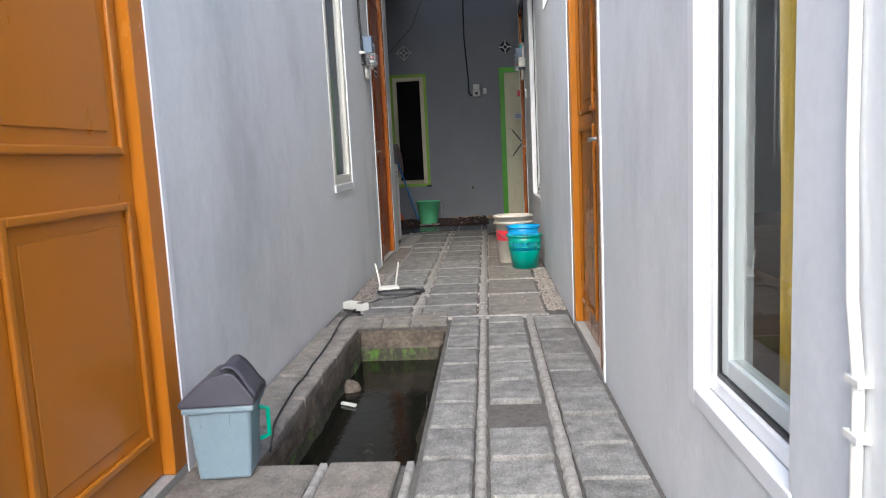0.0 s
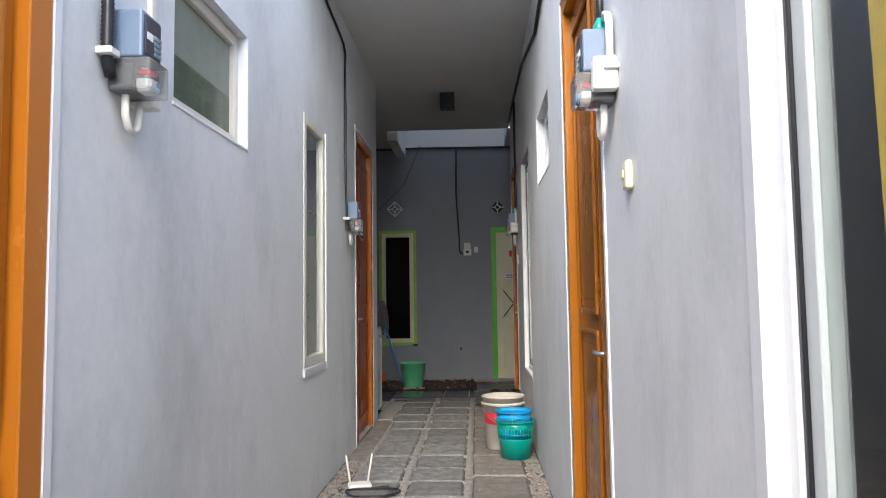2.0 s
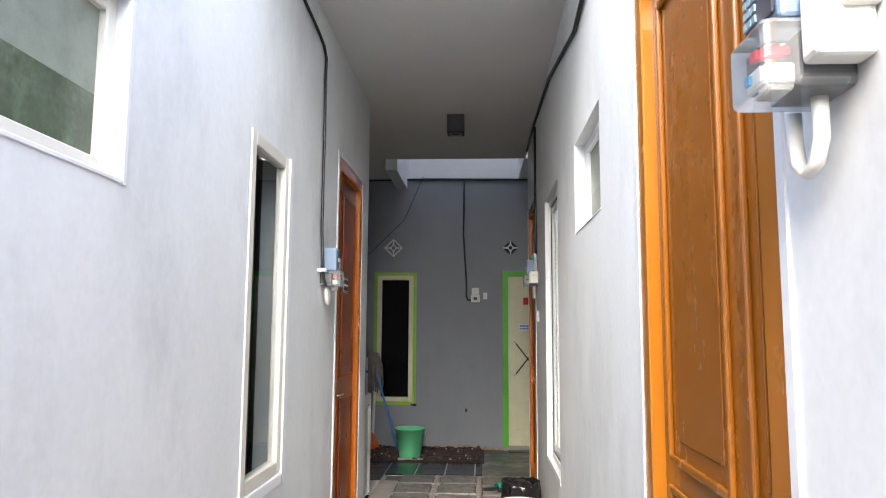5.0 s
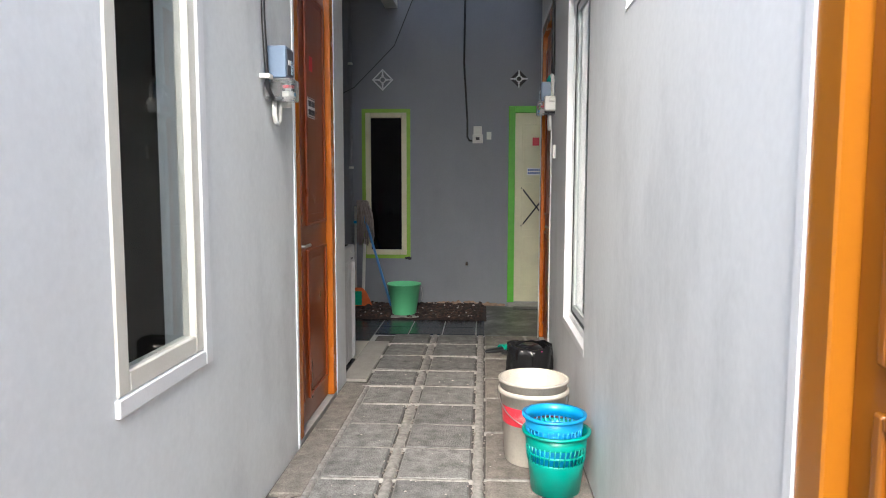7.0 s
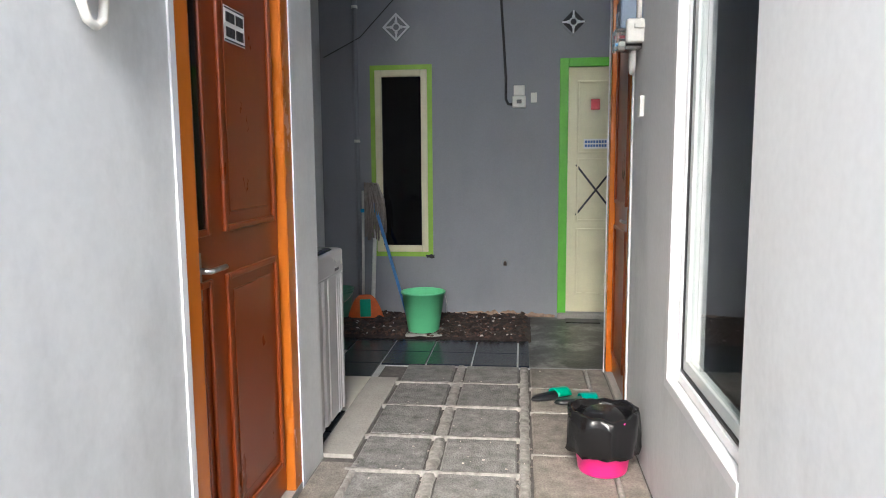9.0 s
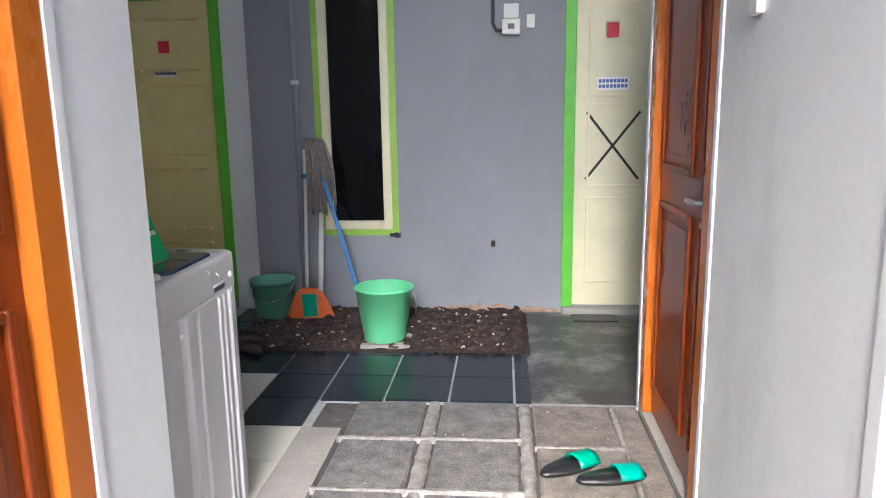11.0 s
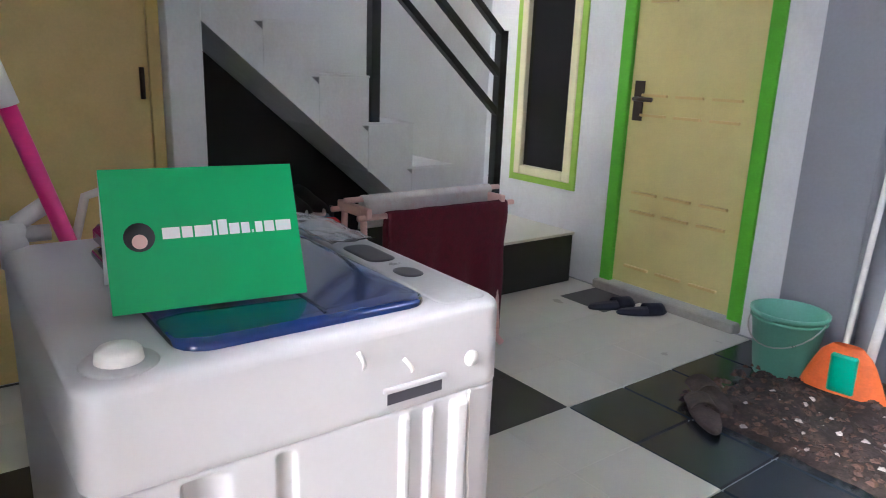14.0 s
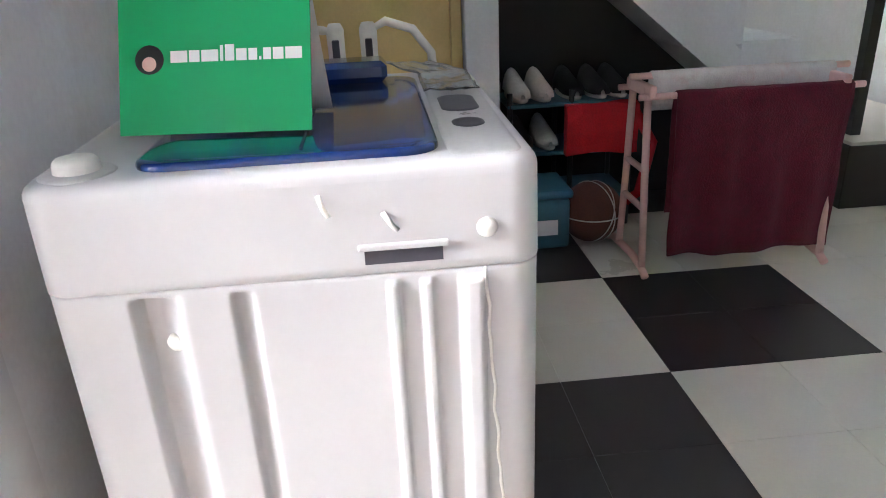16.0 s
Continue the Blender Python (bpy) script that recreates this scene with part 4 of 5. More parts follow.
def hanging(name, label, material, x, ztop, y0, y1, front, back, seed):
    """A towel folded over a bar, with soft waves."""
    rows = []
    n = 26
    path = [(0.022, ztop - front + front * k / 14) for k in range(14)] + [(0.016, ztop + 0.005), (0.0, ztop + 0.014), (-0.016, ztop + 0.005)] + [(-0.024, ztop - back * k / 8) for k in range(1, 9)]
    for j, (dx, z) in enumerate(path):
        row = []
        for i in range(n + 1):
            y = y0 + (y1 - y0) * i / n
            w = 0.010 * math.sin(i * 0.9 + seed) * min(1, (ztop - z) * 3) + 0.012 * noise.noise(Vector((i * 0.3, z * 6, seed)))
            row.append((x + dx + w * (1 if dx >= 0 else 0.4), y + 0.006 * noise.noise(Vector((z * 9, seed, i * 0.2))), z + (0.008 * math.sin(i * 0.35 + seed) if j == 0 else 0)))
        rows.append(row)
    t = tagged(part(name, sheet(rows, 0.006), material), label, "towel")
    t.matrix_basis = pose(-2.46, 8.56, 0)
    return t


hanging("towel", "dark red terry towel hanging over the towel stand", TOWEL, 0.085, 0.617, -0.22, 0.36, 0.55, 0.4, 1.0)
hanging("towel", "white patterned towel folded over the top bar", TOWEL_WHITE, -0.01, 0.667, -0.27, 0.35, 0.09, 0.12, 4.0)


# ---- under the stairs ----
def shoe(label, material, m, group=""):
    s = thing("shoe", label, "shoe", group=group)
    s.matrix_basis = m
    bm = bmesh.new()
    rows = []
    for k, (y, w, h) in enumerate(((-0.13, 0.03, 0.055), (-0.11, 0.036, 0.085), (-0.05, 0.036, 0.08), (0.02, 0.04, 0.06), (0.08, 0.043, 0.045), (0.125, 0.034, 0.035), (0.14, 0.01, 0.02))):
        rows.append([(w * math.cos(a), y, 0.018 + h * max(math.sin(a), 0)) for a in [math.pi * q / 8 for q in range(9)]])
    part("upper", sheet(rows, 0.003), material, s)
    part("sole", lathe([(0, 0), (0.04, 0), (0.042, 0.01), (0.04, 0.02), (0, 0.02)], 20, (0, 0, 0), 3.3), SHOE_LIGHT if material is not SHOE_LIGHT else PVC, s)
    return s


sr = thing("shoe_rack", "dark plastic shoe rack under the stairs, full of shoes", "shoe rack", (-3.0, 8.06, 0))
for z in (0.12, 0.31, 0.5):
    part("shelf", boxes((-0.14, 0.14, -0.17, 0.33, z, z + 0.018), bevel=0.004), BOXBLUE, sr)
for x in (-0.13, 0.13):
    for y in (-0.16, 0.08, 0.32):
        part("post", tube([(x, y, 0), (x, y, 0.56)], 0.011, 8), BLACK, sr)
for k, (y, z, m, lab) in enumerate(((-0.11, 0.519, SHOE_LIGHT, "white shoe with dark laces on the shoe rack"), (-0.02, 0.519, SHOE_LIGHT, "white shoe with dark laces on the shoe rack"), (0.1, 0.519, SHOE_DARK, "black shoe on the shoe rack"), (0.2, 0.519, SHOE_DARK, "black shoe on the shoe rack"), (0.28, 0.519, SHOE_DARK, "black shoe on the shoe rack"), (-0.1, 0.329, SHOE_DARK, "black shoe on the shoe rack"), (0.0, 0.329, SHOE_LIGHT, "white shoe on the shoe rack"), (0.22, 0.329, SHOE_DARK, "black shoe on the shoe rack"), (-0.08, 0.139, SHOE_DARK, "black shoe on the shoe rack"))):
    shoe(lab, m, pose(-3.0, 8.06 + y, z, 0, 0, -90), "shoes under the stairs")
rb = thing("red_bag", "bright red fabric bag hanging from the shoe rack", "bag", (-2.835, 8.26, 0.27))
bm = boxes((-0.02, 0.02, -0.15, 0.13, 0.05, 0.24))
bmesh.ops.subdivide_edges(bm, edges=bm.edges[:], cuts=4, use_grid_fill=True)
for p in bm.verts:
    p.co.x += 0.018 * noise.noise(p.co * 14)
    p.co.z += 0.02 * noise.noise(p.co * 9 + Vector((3, 0, 0)))
part("sack", bm, REDCLOTH, rb)
part("strap", tube([(0.005, 0.12, 0.2), (0.02, 0.19, 0.08), (0.02, 0.15, -0.12), (0.01, 0.1, -0.16)], 0.02, 8), REDCLOTH, rb)
ball = thing("basketball", "worn brown basketball on the floor", "ball", (-2.72, 8.19, 0.118))
part("ball_skin", lathe([(0.118 * math.sin(math.pi * k / 16), -0.118 * math.cos(math.pi * k / 16)) for k in range(17)], 28), BALL, ball)
for m in (pose(0, 0, 0), pose(0, 0, 0, 90, 0, 30), pose(0, 0, 0, 60, 50, 0)):
    bm = tube([(0.1185 * math.cos(a), 0.1185 * math.sin(a), 0) for a in [2 * math.pi * k / 32 for k in range(32)]], 0.0025, 6, True)
    bmesh.ops.transform(bm, matrix=m, verts=bm.verts[:])
    part("seam", bm, SHOE_LIGHT, ball, "pale seam line")
crate = thing("storage_box", "dark teal plastic storage box with a lid", "box", (-2.77, 7.99, 0))
bm = boxes((-0.12, 0.12, -0.1, 0.1, 0, 0.2))
soft(bm, 0.02, 3)
part("body", bm, BOXBLUE, crate)
bm = boxes((-0.128, 0.128, -0.108, 0.108, 0.2, 0.235))
soft(bm, 0.014, 3)
part("lid", bm, BOXBLUE, crate)
part("label", boxes((0.12, 0.1225, -0.03, 0.05, 0.06, 0.12)), PAPER, crate, "white paper label")


# ---- buckets, brooms, slippers ----
def bucket_profile(r0, r1, h, t=0.004, lip=0.012):
    return [(0, 0), (r0, 0), (r0 + 0.004, 0.008), (r1, h - lip), (r1 + 0.008, h - lip), (r1 + 0.009, h), (r1 + 0.001, h + 0.002), (r1 - t, h - 0.004), (r0 - t + 0.002, 0.012), (0, 0.012)]


gb = thing("bucket", "light green plastic bucket standing on the soil", "bucket", (-0.7, 9.24, 0.03))
part("pail", lathe(bucket_profile(0.115, 0.163, 0.305), 40), BUCKET, gb)
part("bail", tube([(0.172, 0, 0.27), (0.18, 0.03, 0.2), (0.172, 0.05, 0.13)], 0.003, 6), STEEL, gb, "thin wire handle hanging down")
part("foot_slab", boxes((-0.12, 0.16, -0.14, 0.1, -0.025, 0.0), bevel=0.005), SCREED, gb, "white tile under the bucket")
gb2 = thing("bucket", "pale teal plastic bucket beside the brooms", "bucket", (-1.5, 9.68, 0.0))
part("pail", lathe(bucket_profile(0.1, 0.138, 0.27), 36), BUCKET_DULL, gb2)
part("rim", lathe([(0.1355, 0.235), (0.1425, 0.237), (0.1425, 0.246), (0.137, 0.248)], 36), BUCKET_DULL, gb2)
part("bail", tube([(0.142 * math.cos(a), -0.15 * math.sin(a), 0.25 - 0.1 * math.sin(a)) for a in [math.pi * k / 14 for k in range(15)]], 0.003, 6), STEEL, gb2, "thin wire handle hanging down")
broom = thing("broom", "plastic broom with an orange and green head", "broom", (0, 0, 0))
bm = bmesh.new()
rows = []
for k in range(7):
    a = k / 6
    w, z = 0.05 + 0.1 * a ** 0.6, 0.2 - 0.19 * a
    rows.append([(w * math.cos(q), 0.028 * math.sin(q) * (0.6 + a * 0.5), z) for q in [2 * math.pi * i / 20 for i in range(21)]])
head = sheet(rows)
bmesh.ops.transform(head, matrix=pose(-1.24, 9.62, 0.03, 6, 0, 8), verts=head.verts[:])
bh = part("broom_head", head, BROOM, broom, "flared orange head")
band = boxes((-0.045, 0.045, -0.036, 0.0, 0.02, 0.17), bevel=0.006)
bmesh.ops.transform(band, matrix=pose(-1.24, 9.62, 0.03, 6, 0, 8), verts=band.verts[:])
part("head_band", band, JADE, bh, "green middle of the head")
part("handle", tube([(-1.26, 9.63, 0.2), (-1.3, 9.86, 1.08)], 0.011, 10), PVC, broom, "thin white handle")
b2 = thing("dustpan_pole", "white plastic pole leaning in the corner", "pole", (0, 0, 0))
part("shaft", tube([(-1.19, 9.66, 0.05), (-1.2, 9.86, 0.75)], 0.017, 10), PVC, b2)
mop = thing("mop", "upturned mop with a blue pole and grey yarn head", "mop", (0, 0, 0))
ma, mb = Vector((-0.88, 9.6, 0.04)), Vector((-1.235, 9.84, 1.1))
part("shaft", tube([tuple(ma), tuple(mb)], 0.013, 10), BLUEPOLE, mop)
part("clamp", boxes((-1.31, -1.17, 9.79, 9.83, 0.9, 0.93), bevel=0.006), BLUE, mop, "blue plastic clamp")
bm = bmesh.new()
rnd = random.Random(8)
for k in range(70):
    a = rnd.uniform(-0.5, 0.95)
    s = rnd.uniform(0.22, 0.46)
    ox, oy = 0.035 + 0.1 * a, rnd.uniform(-0.05, 0.02)
    top = Vector((-1.25 + rnd.uniform(-0.03, 0.03), 9.83 + rnd.uniform(-0.03, 0.0), 1.13 + rnd.uniform(-0.02, 0.02)))
    tube([tuple(top), tuple(top + Vector((ox * 0.6, oy, 0.03 - s * 0.1))), tuple(top + Vector((ox, oy, -s * 0.5))), tuple(top + Vector((ox * 1.05, oy * 0.9, -s)))], 0.007, 5, bm=bm)
tagged(part("yarn", bm, MOPHEAD, mop, "grey matted yarn"), kind="stuff")
pipe = thing("drain_pipe", "thin grey drain pipe up the wall", "pipe", (-1.345, FAR - 0.03, 0))
part("tube_run", tube([(0, 0, 0.0), (0, 0, CEIL)], 0.02, 12), WALL_FAR, pipe)
for z in (1.5, 2.6):
    part("clip", lathe([(0.021, -0.012), (0.026, -0.012), (0.026, 0.012), (0.021, 0.012)], 14, (0, 0, z)), PVC, pipe)


def slipper(label, m, sole, strap, group=""):
    s = thing("slipper", label, "slipper", group=group)
    s.matrix_basis = m
    bm = lathe([(0, 0), (0.045, 0), (0.048, 0.008), (0.045, 0.02), (0, 0.022)], 24, (0, 0, 0), 2.8)
    for p in bm.verts:
        p.co.x *= 1 + 0.15 * (1 if p.co.y > 0 else -1) * min(1, abs(p.co.y) / 0.1)
    part("sole", bm, sole, s)
    rows = []
    for k in range(5):
        y = 0.015 + k * 0.022
        rows.append([(0.05 * math.cos(a), y, 0.016 + 0.034 * math.sin(a)) for a in [math.pi * q / 10 for q in range(11)]])
    part("strap", sheet(rows, 0.004), strap, s)
    return s


slipper("navy rubber slipper on the floor by the yellow door", pose(-2.4, 9.72, 0.001, 0, 0, -20), NAVY, NAVY, "slippers by the yellow door")
slipper("navy rubber slipper on the floor by the yellow door", pose(-2.26, 9.78, 0.001, 0, 0, -28), NAVY, NAVY, "slippers by the yellow door")
slipper("green and black slipper lying on the paving", pose(0.22, 7.83, 0.001, 0, 0, -58), BLACK, JADE, "slippers in the passage")
slipper("dark slipper lying on the paving", pose(0.36, 7.76, 0.001, 0, 0, -75), BLACK, TEAL, "slippers in the passage")
slipper("brown worn sandal lying by the soil patch", pose(-1.49, 9.17, 0.03, 0, 0, 62), SANDAL, SANDAL, "sandals by the soil patch")
slipper("brown worn sandal lying by the soil patch", pose(-1.44, 9.06, 0.012, 0, 0, 48), SANDAL, SANDAL, "sandals by the soil patch")
mat_ob = tagged(part("door_mat", boxes((0.41, 0.69, 9.68, 9.83, 0.0, 0.012), bevel=0.004), BLACK), "small black mat on the wet concrete", "mat")

# white paint pail, nested baskets, bagged pink pail
pail = thing("paint_pail", "scuffed white paint pail with a red label band", "pail", (0.335, 5.66, 0.0))
part("pail", lathe(bucket_profile(0.13, 0.16, 0.4), 40), OLDPVC, pail)
part("label", lathe([(0.1425, 0.14), (0.1535, 0.28)], 40), REDLABEL, pail, "red printed band")
part("rim", lathe([(0.161, 0.33), (0.17, 0.335), (0.17, 0.35), (0.161, 0.355)], 40), OLDPVC, pail)
part("bail", tube([(0.168 * math.cos(a), -0.168 * math.sin(a) * 1.02, 0.34 - 0.13 * math.sin(a)) for a in [math.pi * k / 14 for k in range(15)]], 0.003, 6), STEEL, pail, "thin wire handle")


def basket(name, label, material, at, r0, r1, h, group):
    """A round plastic basket with rows of slots below the rim."""
    b = thing(name, label, "basket", at, group=group)
    n = 36
    bm = bmesh.new()
    solid = [(0, 0), (r0, 0), (r0 + (r1 - r0) * 0.5, h * 0.5)]
    lathe(solid, n, bm=bm)
    part("base", bm, material, b)
    rr = lambda z: r0 + (r1 - r0) * z / h
    for za, zb in ((0.5, 0.53), (0.64, 0.67), (0.78, 1.0)):
        part("band", lathe([(rr(h * za), h * za), (rr(h * zb), h * zb), (rr(h * zb) - 0.004, h * zb), (rr(h * za) - 0.004, h * za), (rr(h * za), h * za)], n), material, b)
    bm = bmesh.new()
    for k in range(n):
        a = 2 * math.pi * k / n
        z0, z1 = h * 0.52, h * 0.8
        tube([(rr(z0) * math.cos(a), rr(z0) * math.sin(a), z0), ((rr(z1) - 0.002) * math.cos(a + 0.06), (rr(z1) - 0.002) * math.sin(a + 0.06), z1)], 0.0035, 5, bm=bm)
    part("ribs", bm, material, b)
    part("rim", lathe([(r1, h - 0.012), (r1 + 0.01, h - 0.012), (r1 + 0.011, h), (r1 - 0.003, h)], n), material, b)
    return b


basket("basket", "teal green plastic basket holding a smaller blue one", TEAL, (0.41, 5.32, 0.0), 0.105, 0.137, 0.27, "nested baskets")
basket("basket", "sky blue plastic basket nested in a green basket", BLUE, (0.4, 5.32, 0.1), 0.1, 0.128, 0.24, "nested baskets")
bin2 = thing("waste_pail", "hot pink plastic pail lined with a black rubbish bag", "pail", (0.4, 6.93, 0.0))
part("pail", lathe(bucket_profile(0.1, 0.135, 0.25), 36), PINK, bin2)
rows = []
for j, (r, z) in enumerate(((0.1, 0.14), (0.118, 0.245), (0.13, 0.268), (0.15, 0.262), (0.152, 0.22), (0.153, 0.16), (0.15, 0.115), (0.148, 0.095))):
    row = []
    for k in range(49):
        a = 2 * math.pi * (k % 48) / 48
        f = 1 + (0.06 * math.sin(9 * a + j * 0.5) + 0.035 * math.sin(17 * a + j * 1.3 + 2 * math.sin(3 * a))) * (j / 7) + 0.05 * noise.noise(Vector((math.cos(a) * 2.5, math.sin(a) * 2.5, j * 0.5)))
        row.append((r * f * math.cos(a), r * f * math.sin(a), z + 0.02 * noise.noise(Vector((math.cos(a) * 3, math.sin(a) * 3, 5 + j * 0.3)))))
    rows.append(row)
part("bag", sheet(rows, 0.002), BAG, bin2, "crumpled glossy black bag over the rim")
part("bag_fill", lathe([(0, 0.262), (0.05, 0.27), (0.09, 0.25), (0.118, 0.2)], 24), BAG, bin2, "black bag inside")

# grey swing-lid bin
tb = thing("trash_bin", "blue-grey plastic bin with a dark swing lid", "bin", (-0.685, 1.63, 0.0), 6)
tb.scale = (0.93, 0.93, 0.93)
bm = bmesh.new()
v = box(bm, -0.1, 0.1, -0.075, 0.075, 0, 0.235)
for p in v:
    if p.co.z < 0.1:
        p.co.x *= 0.82
        p.co.y *= 0.82
soft(bm, 0.012, 3)
part("body", bm, BLUEGREY, tb)
part("rim", soft(boxes((-0.112, 0.112, -0.086, 0.086, 0.228, 0.25)), 0.006, 2), BLUEGREY, tb)
prof = [(-0.118, 0.25), (-0.118, 0.266), (-0.03, 0.338), (0.03, 0.352), (0.06, 0.345), (0.118, 0.27), (0.118, 0.25)]
bm = bmesh.new()
ends = [[bm.verts.new((x * (1 if z < 0.3 else 0.96), y * (1 if z < 0.3 else 0.8), z)) for x, z in prof] for y in (-0.092, 0.092)]
bm.faces.new(ends[0])
bm.faces.new(ends[1][::-1])
for k in range(len(prof)):
    j = (k + 1) % len(prof)
    bm.faces.new((ends[0][k], ends[0][j], ends[1][j], ends[1][k]))
soft(bm, 0.005, 2)
hood = part("hood", bm, CHARCOAL, tb, "dark charcoal hood")
rows = [[(0.015 + 0.105 * k / 10, y * (0.84 - 0.1 * math.sin(math.pi * k / 10)), 0.352 + 0.03 * math.sin(math.pi * min(1, k / 10 + 0.15)) - 0.075 * (k / 10) ** 1.6) for y in (-0.09, -0.05, 0, 0.05, 0.09)] for k in range(11)]
part("flap", sheet(rows, 0.006), CHARCOAL, hood, "arched swing flap")
part("side_grip", tube([(0.1, 0.04, 0.2), (0.125, 0.05, 0.19), (0.125, 0.05, 0.1), (0.095, 0.04, 0.09)], 0.008, 8), JADE, tb, "green side grip")
for x in (-0.06, 0.03):
    part("rib", boxes((x - 0.004, x + 0.004, -0.078, -0.07, 0.18, 0.232)), BLUEGREY, tb)

# router, adapter and their cables on the paving
router = thing("router", "white router with two upright antennas on the paving", "router", (-0.6, 4.5, 0.0), 15)
bm = boxes((-0.07, 0.07, -0.05, 0.05, 0.0, 0.028))
soft(bm, 0.008, 3)
part("case", bm, PVC, router)
for x, l in ((-0.055, -0.025), (0.055, 0.03)):
    part("antenna", tube([(x, 0.05, 0.015), (x + l * 0.2, 0.05, 0.06), (x + l, 0.055, 0.19)], 0.006, 8), PVC, router)
adapter = thing("power_adapter", "white plastic adapter box lying on the paving", "adapter", (-0.725, 3.9, 0.0), -38)
bm = boxes((-0.085, 0.085, -0.035, 0.035, 0.0, 0.045))
soft(bm, 0.006, 2)
part("case", bm, PVC, adapter)
part("socket", boxes((0.03, 0.07, -0.02, 0.02, 0.0455, 0.048)), BLACK, adapter)
cab = thing("floor_cable", "thin black cable lying loose along the wall and paving", "cable", (0, 0, 0))
pts = [(-0.6, 1.75, 0.01), (-0.66, 2.0, 0.012), (-0.69, 2.4, 0.012), (-0.7, 2.8, 0.012), (-0.72, 3.2, 0.012), (-0.74, 3.55, 0.012), (-0.73, 3.8, 0.012), (-0.68, 3.98, 0.012), (-0.6, 4.15, 0.01), (-0.45, 4.2, 0.01), (-0.35, 4.3, 0.01), (-0.42, 4.5, 0.01), (-0.55, 4.45, 0.01)]
fine = []
for a, b in zip(pts, pts[1:]):
    for k in range(6):
        q = Vector(a).lerp(Vector(b), k / 6)
        fine.append((q.x + 0.008 * noise.noise(q * 5), q.y, q.z))
part("cord", tube(fine, 0.004, 6), BLACK, cab)
coil = thing("cable_coil", "black cable coiled on the paving beside the router", "cable", (-0.5, 4.35, 0.008))
part("cord", tube([((0.16 + 0.02 * math.sin(3 * a)) * math.cos(a), (0.1 + 0.015 * math.sin(2 * a + 1)) * math.sin(a), 0.004 + 0.004 * math.sin(a * 1.7)) for a in [0.22 * k for k in range(86)]], 0.0035, 6), BLACK, coil)

# ---- meters, switches, cables, lamp ----
def meter(label, face, side, y, z, clear=True, riser=False):
    """An electricity meter on a corridor wall: blue-grey case, clear cover, white breaker box, conduit loop."""
    m = thing("electric_meter", label, "electricity meter", (face, y, z), group="electricity meters")
    m.matrix_basis = pose(face, y, z) @ Matrix.Diagonal((side, 0.86, 0.78, 1))
    bm = boxes((0.0, 0.095, 0.0, 0.13, 0.12, 0.29))
    soft(bm, 0.008, 2)
    part("case", bm, METERBLUE, m, "blue-grey meter case")
    part("front_plate", boxes((0.0955, 0.1, 0.012, 0.118, 0.135, 0.275), bevel=0.002), CHARCOAL, m, "dark meter front")
    plate = [o for o in m.children if o.name.startswith("front_plate")][0]
    for i in range(3):
        for j in range(4):
            part("key", boxes((0.1005, 0.104, 0.068 + i * 0.017, 0.08 + i * 0.017, 0.145 + j * 0.02, 0.158 + j * 0.02)), BLUEGREY, plate)
    part("display", boxes((0.1005, 0.1025, 0.02, 0.058, 0.19, 0.215)), PAPER, plate, "small pale display")
    bm = boxes((0.0, 0.12, -0.005, 0.135, 0.0, 0.119))
    soft(bm, 0.01, 2)
    part("terminal_cover", bm, METERCLEAR, m, "clear plastic terminal cover")
    part("terminal_block", boxes((0.0, 0.07, 0.01, 0.12, 0.02, 0.1), bevel=0.004), BLACK, m, "black terminals")
    brk = part("breaker", boxes((0.0705, 0.1, 0.03, 0.09, 0.02, 0.05), bevel=0.003), PVC, m, "white breaker")
    part("breaker_switch", boxes((0.1005, 0.112, 0.062, 0.08, 0.028, 0.044)), BLUE, brk, "blue breaker switch")
    part("seal", boxes((0.0705, 0.095, 0.05, 0.075, 0.07, 0.085)), REDPLATE, m, "red seal")
    bm = boxes((0.0, 0.075, -0.06, -0.006, 0.03, 0.16) if not clear else (0.0, 0.075, 0.137, 0.2, -0.02, 0.13))
    soft(bm, 0.01, 2)
    part("breaker_box", bm, PVC, m, "white breaker box")
    part("conduit_loop", tube([(0.03, 0.05, 0.0), (0.03, 0.05, -0.07), (0.03, 0.07, -0.11), (0.03, 0.1, -0.12), (0.03, 0.13, -0.1), (0.03, 0.14, -0.05), (0.03, 0.14, 0.0)], 0.011, 10), PVC, m, "white conduit loop")
    part("conduit", tube([(0.02, -0.02, 0.04), (0.02, -0.035, 0.07)] + [(0.02, -0.045, 0.12 + 0.008 * k) for k in range(260)], [0.016, 0.016] + [0.018 if k % 2 else 0.0145 for k in range(260)], 10), BLACK, m, "black corrugated conduit") if riser else None
    part("clip", boxes((0.0, 0.045, -0.075, -0.02, 0.105, 0.13), bevel=0.003), PVC, m, "white conduit clip")
    if not clear:
        part("conduit_arch", tube([(0.02, -0.03, 0.15), (0.02, -0.03, 0.3), (0.022, -0.02, 0.335), (0.024, 0.01, 0.35), (0.02, 0.04, 0.34)], 0.012, 10), PVC, m, "white conduit arch")
        part("cable_sleeve", tube([(0.03, 0.05, 0.285), (0.035, 0.06, 0.32), (0.03, 0.05, 0.35)], [0.026, 0.02, 0.012], 8), TEAL, m, "teal plastic sleeve")
    return m


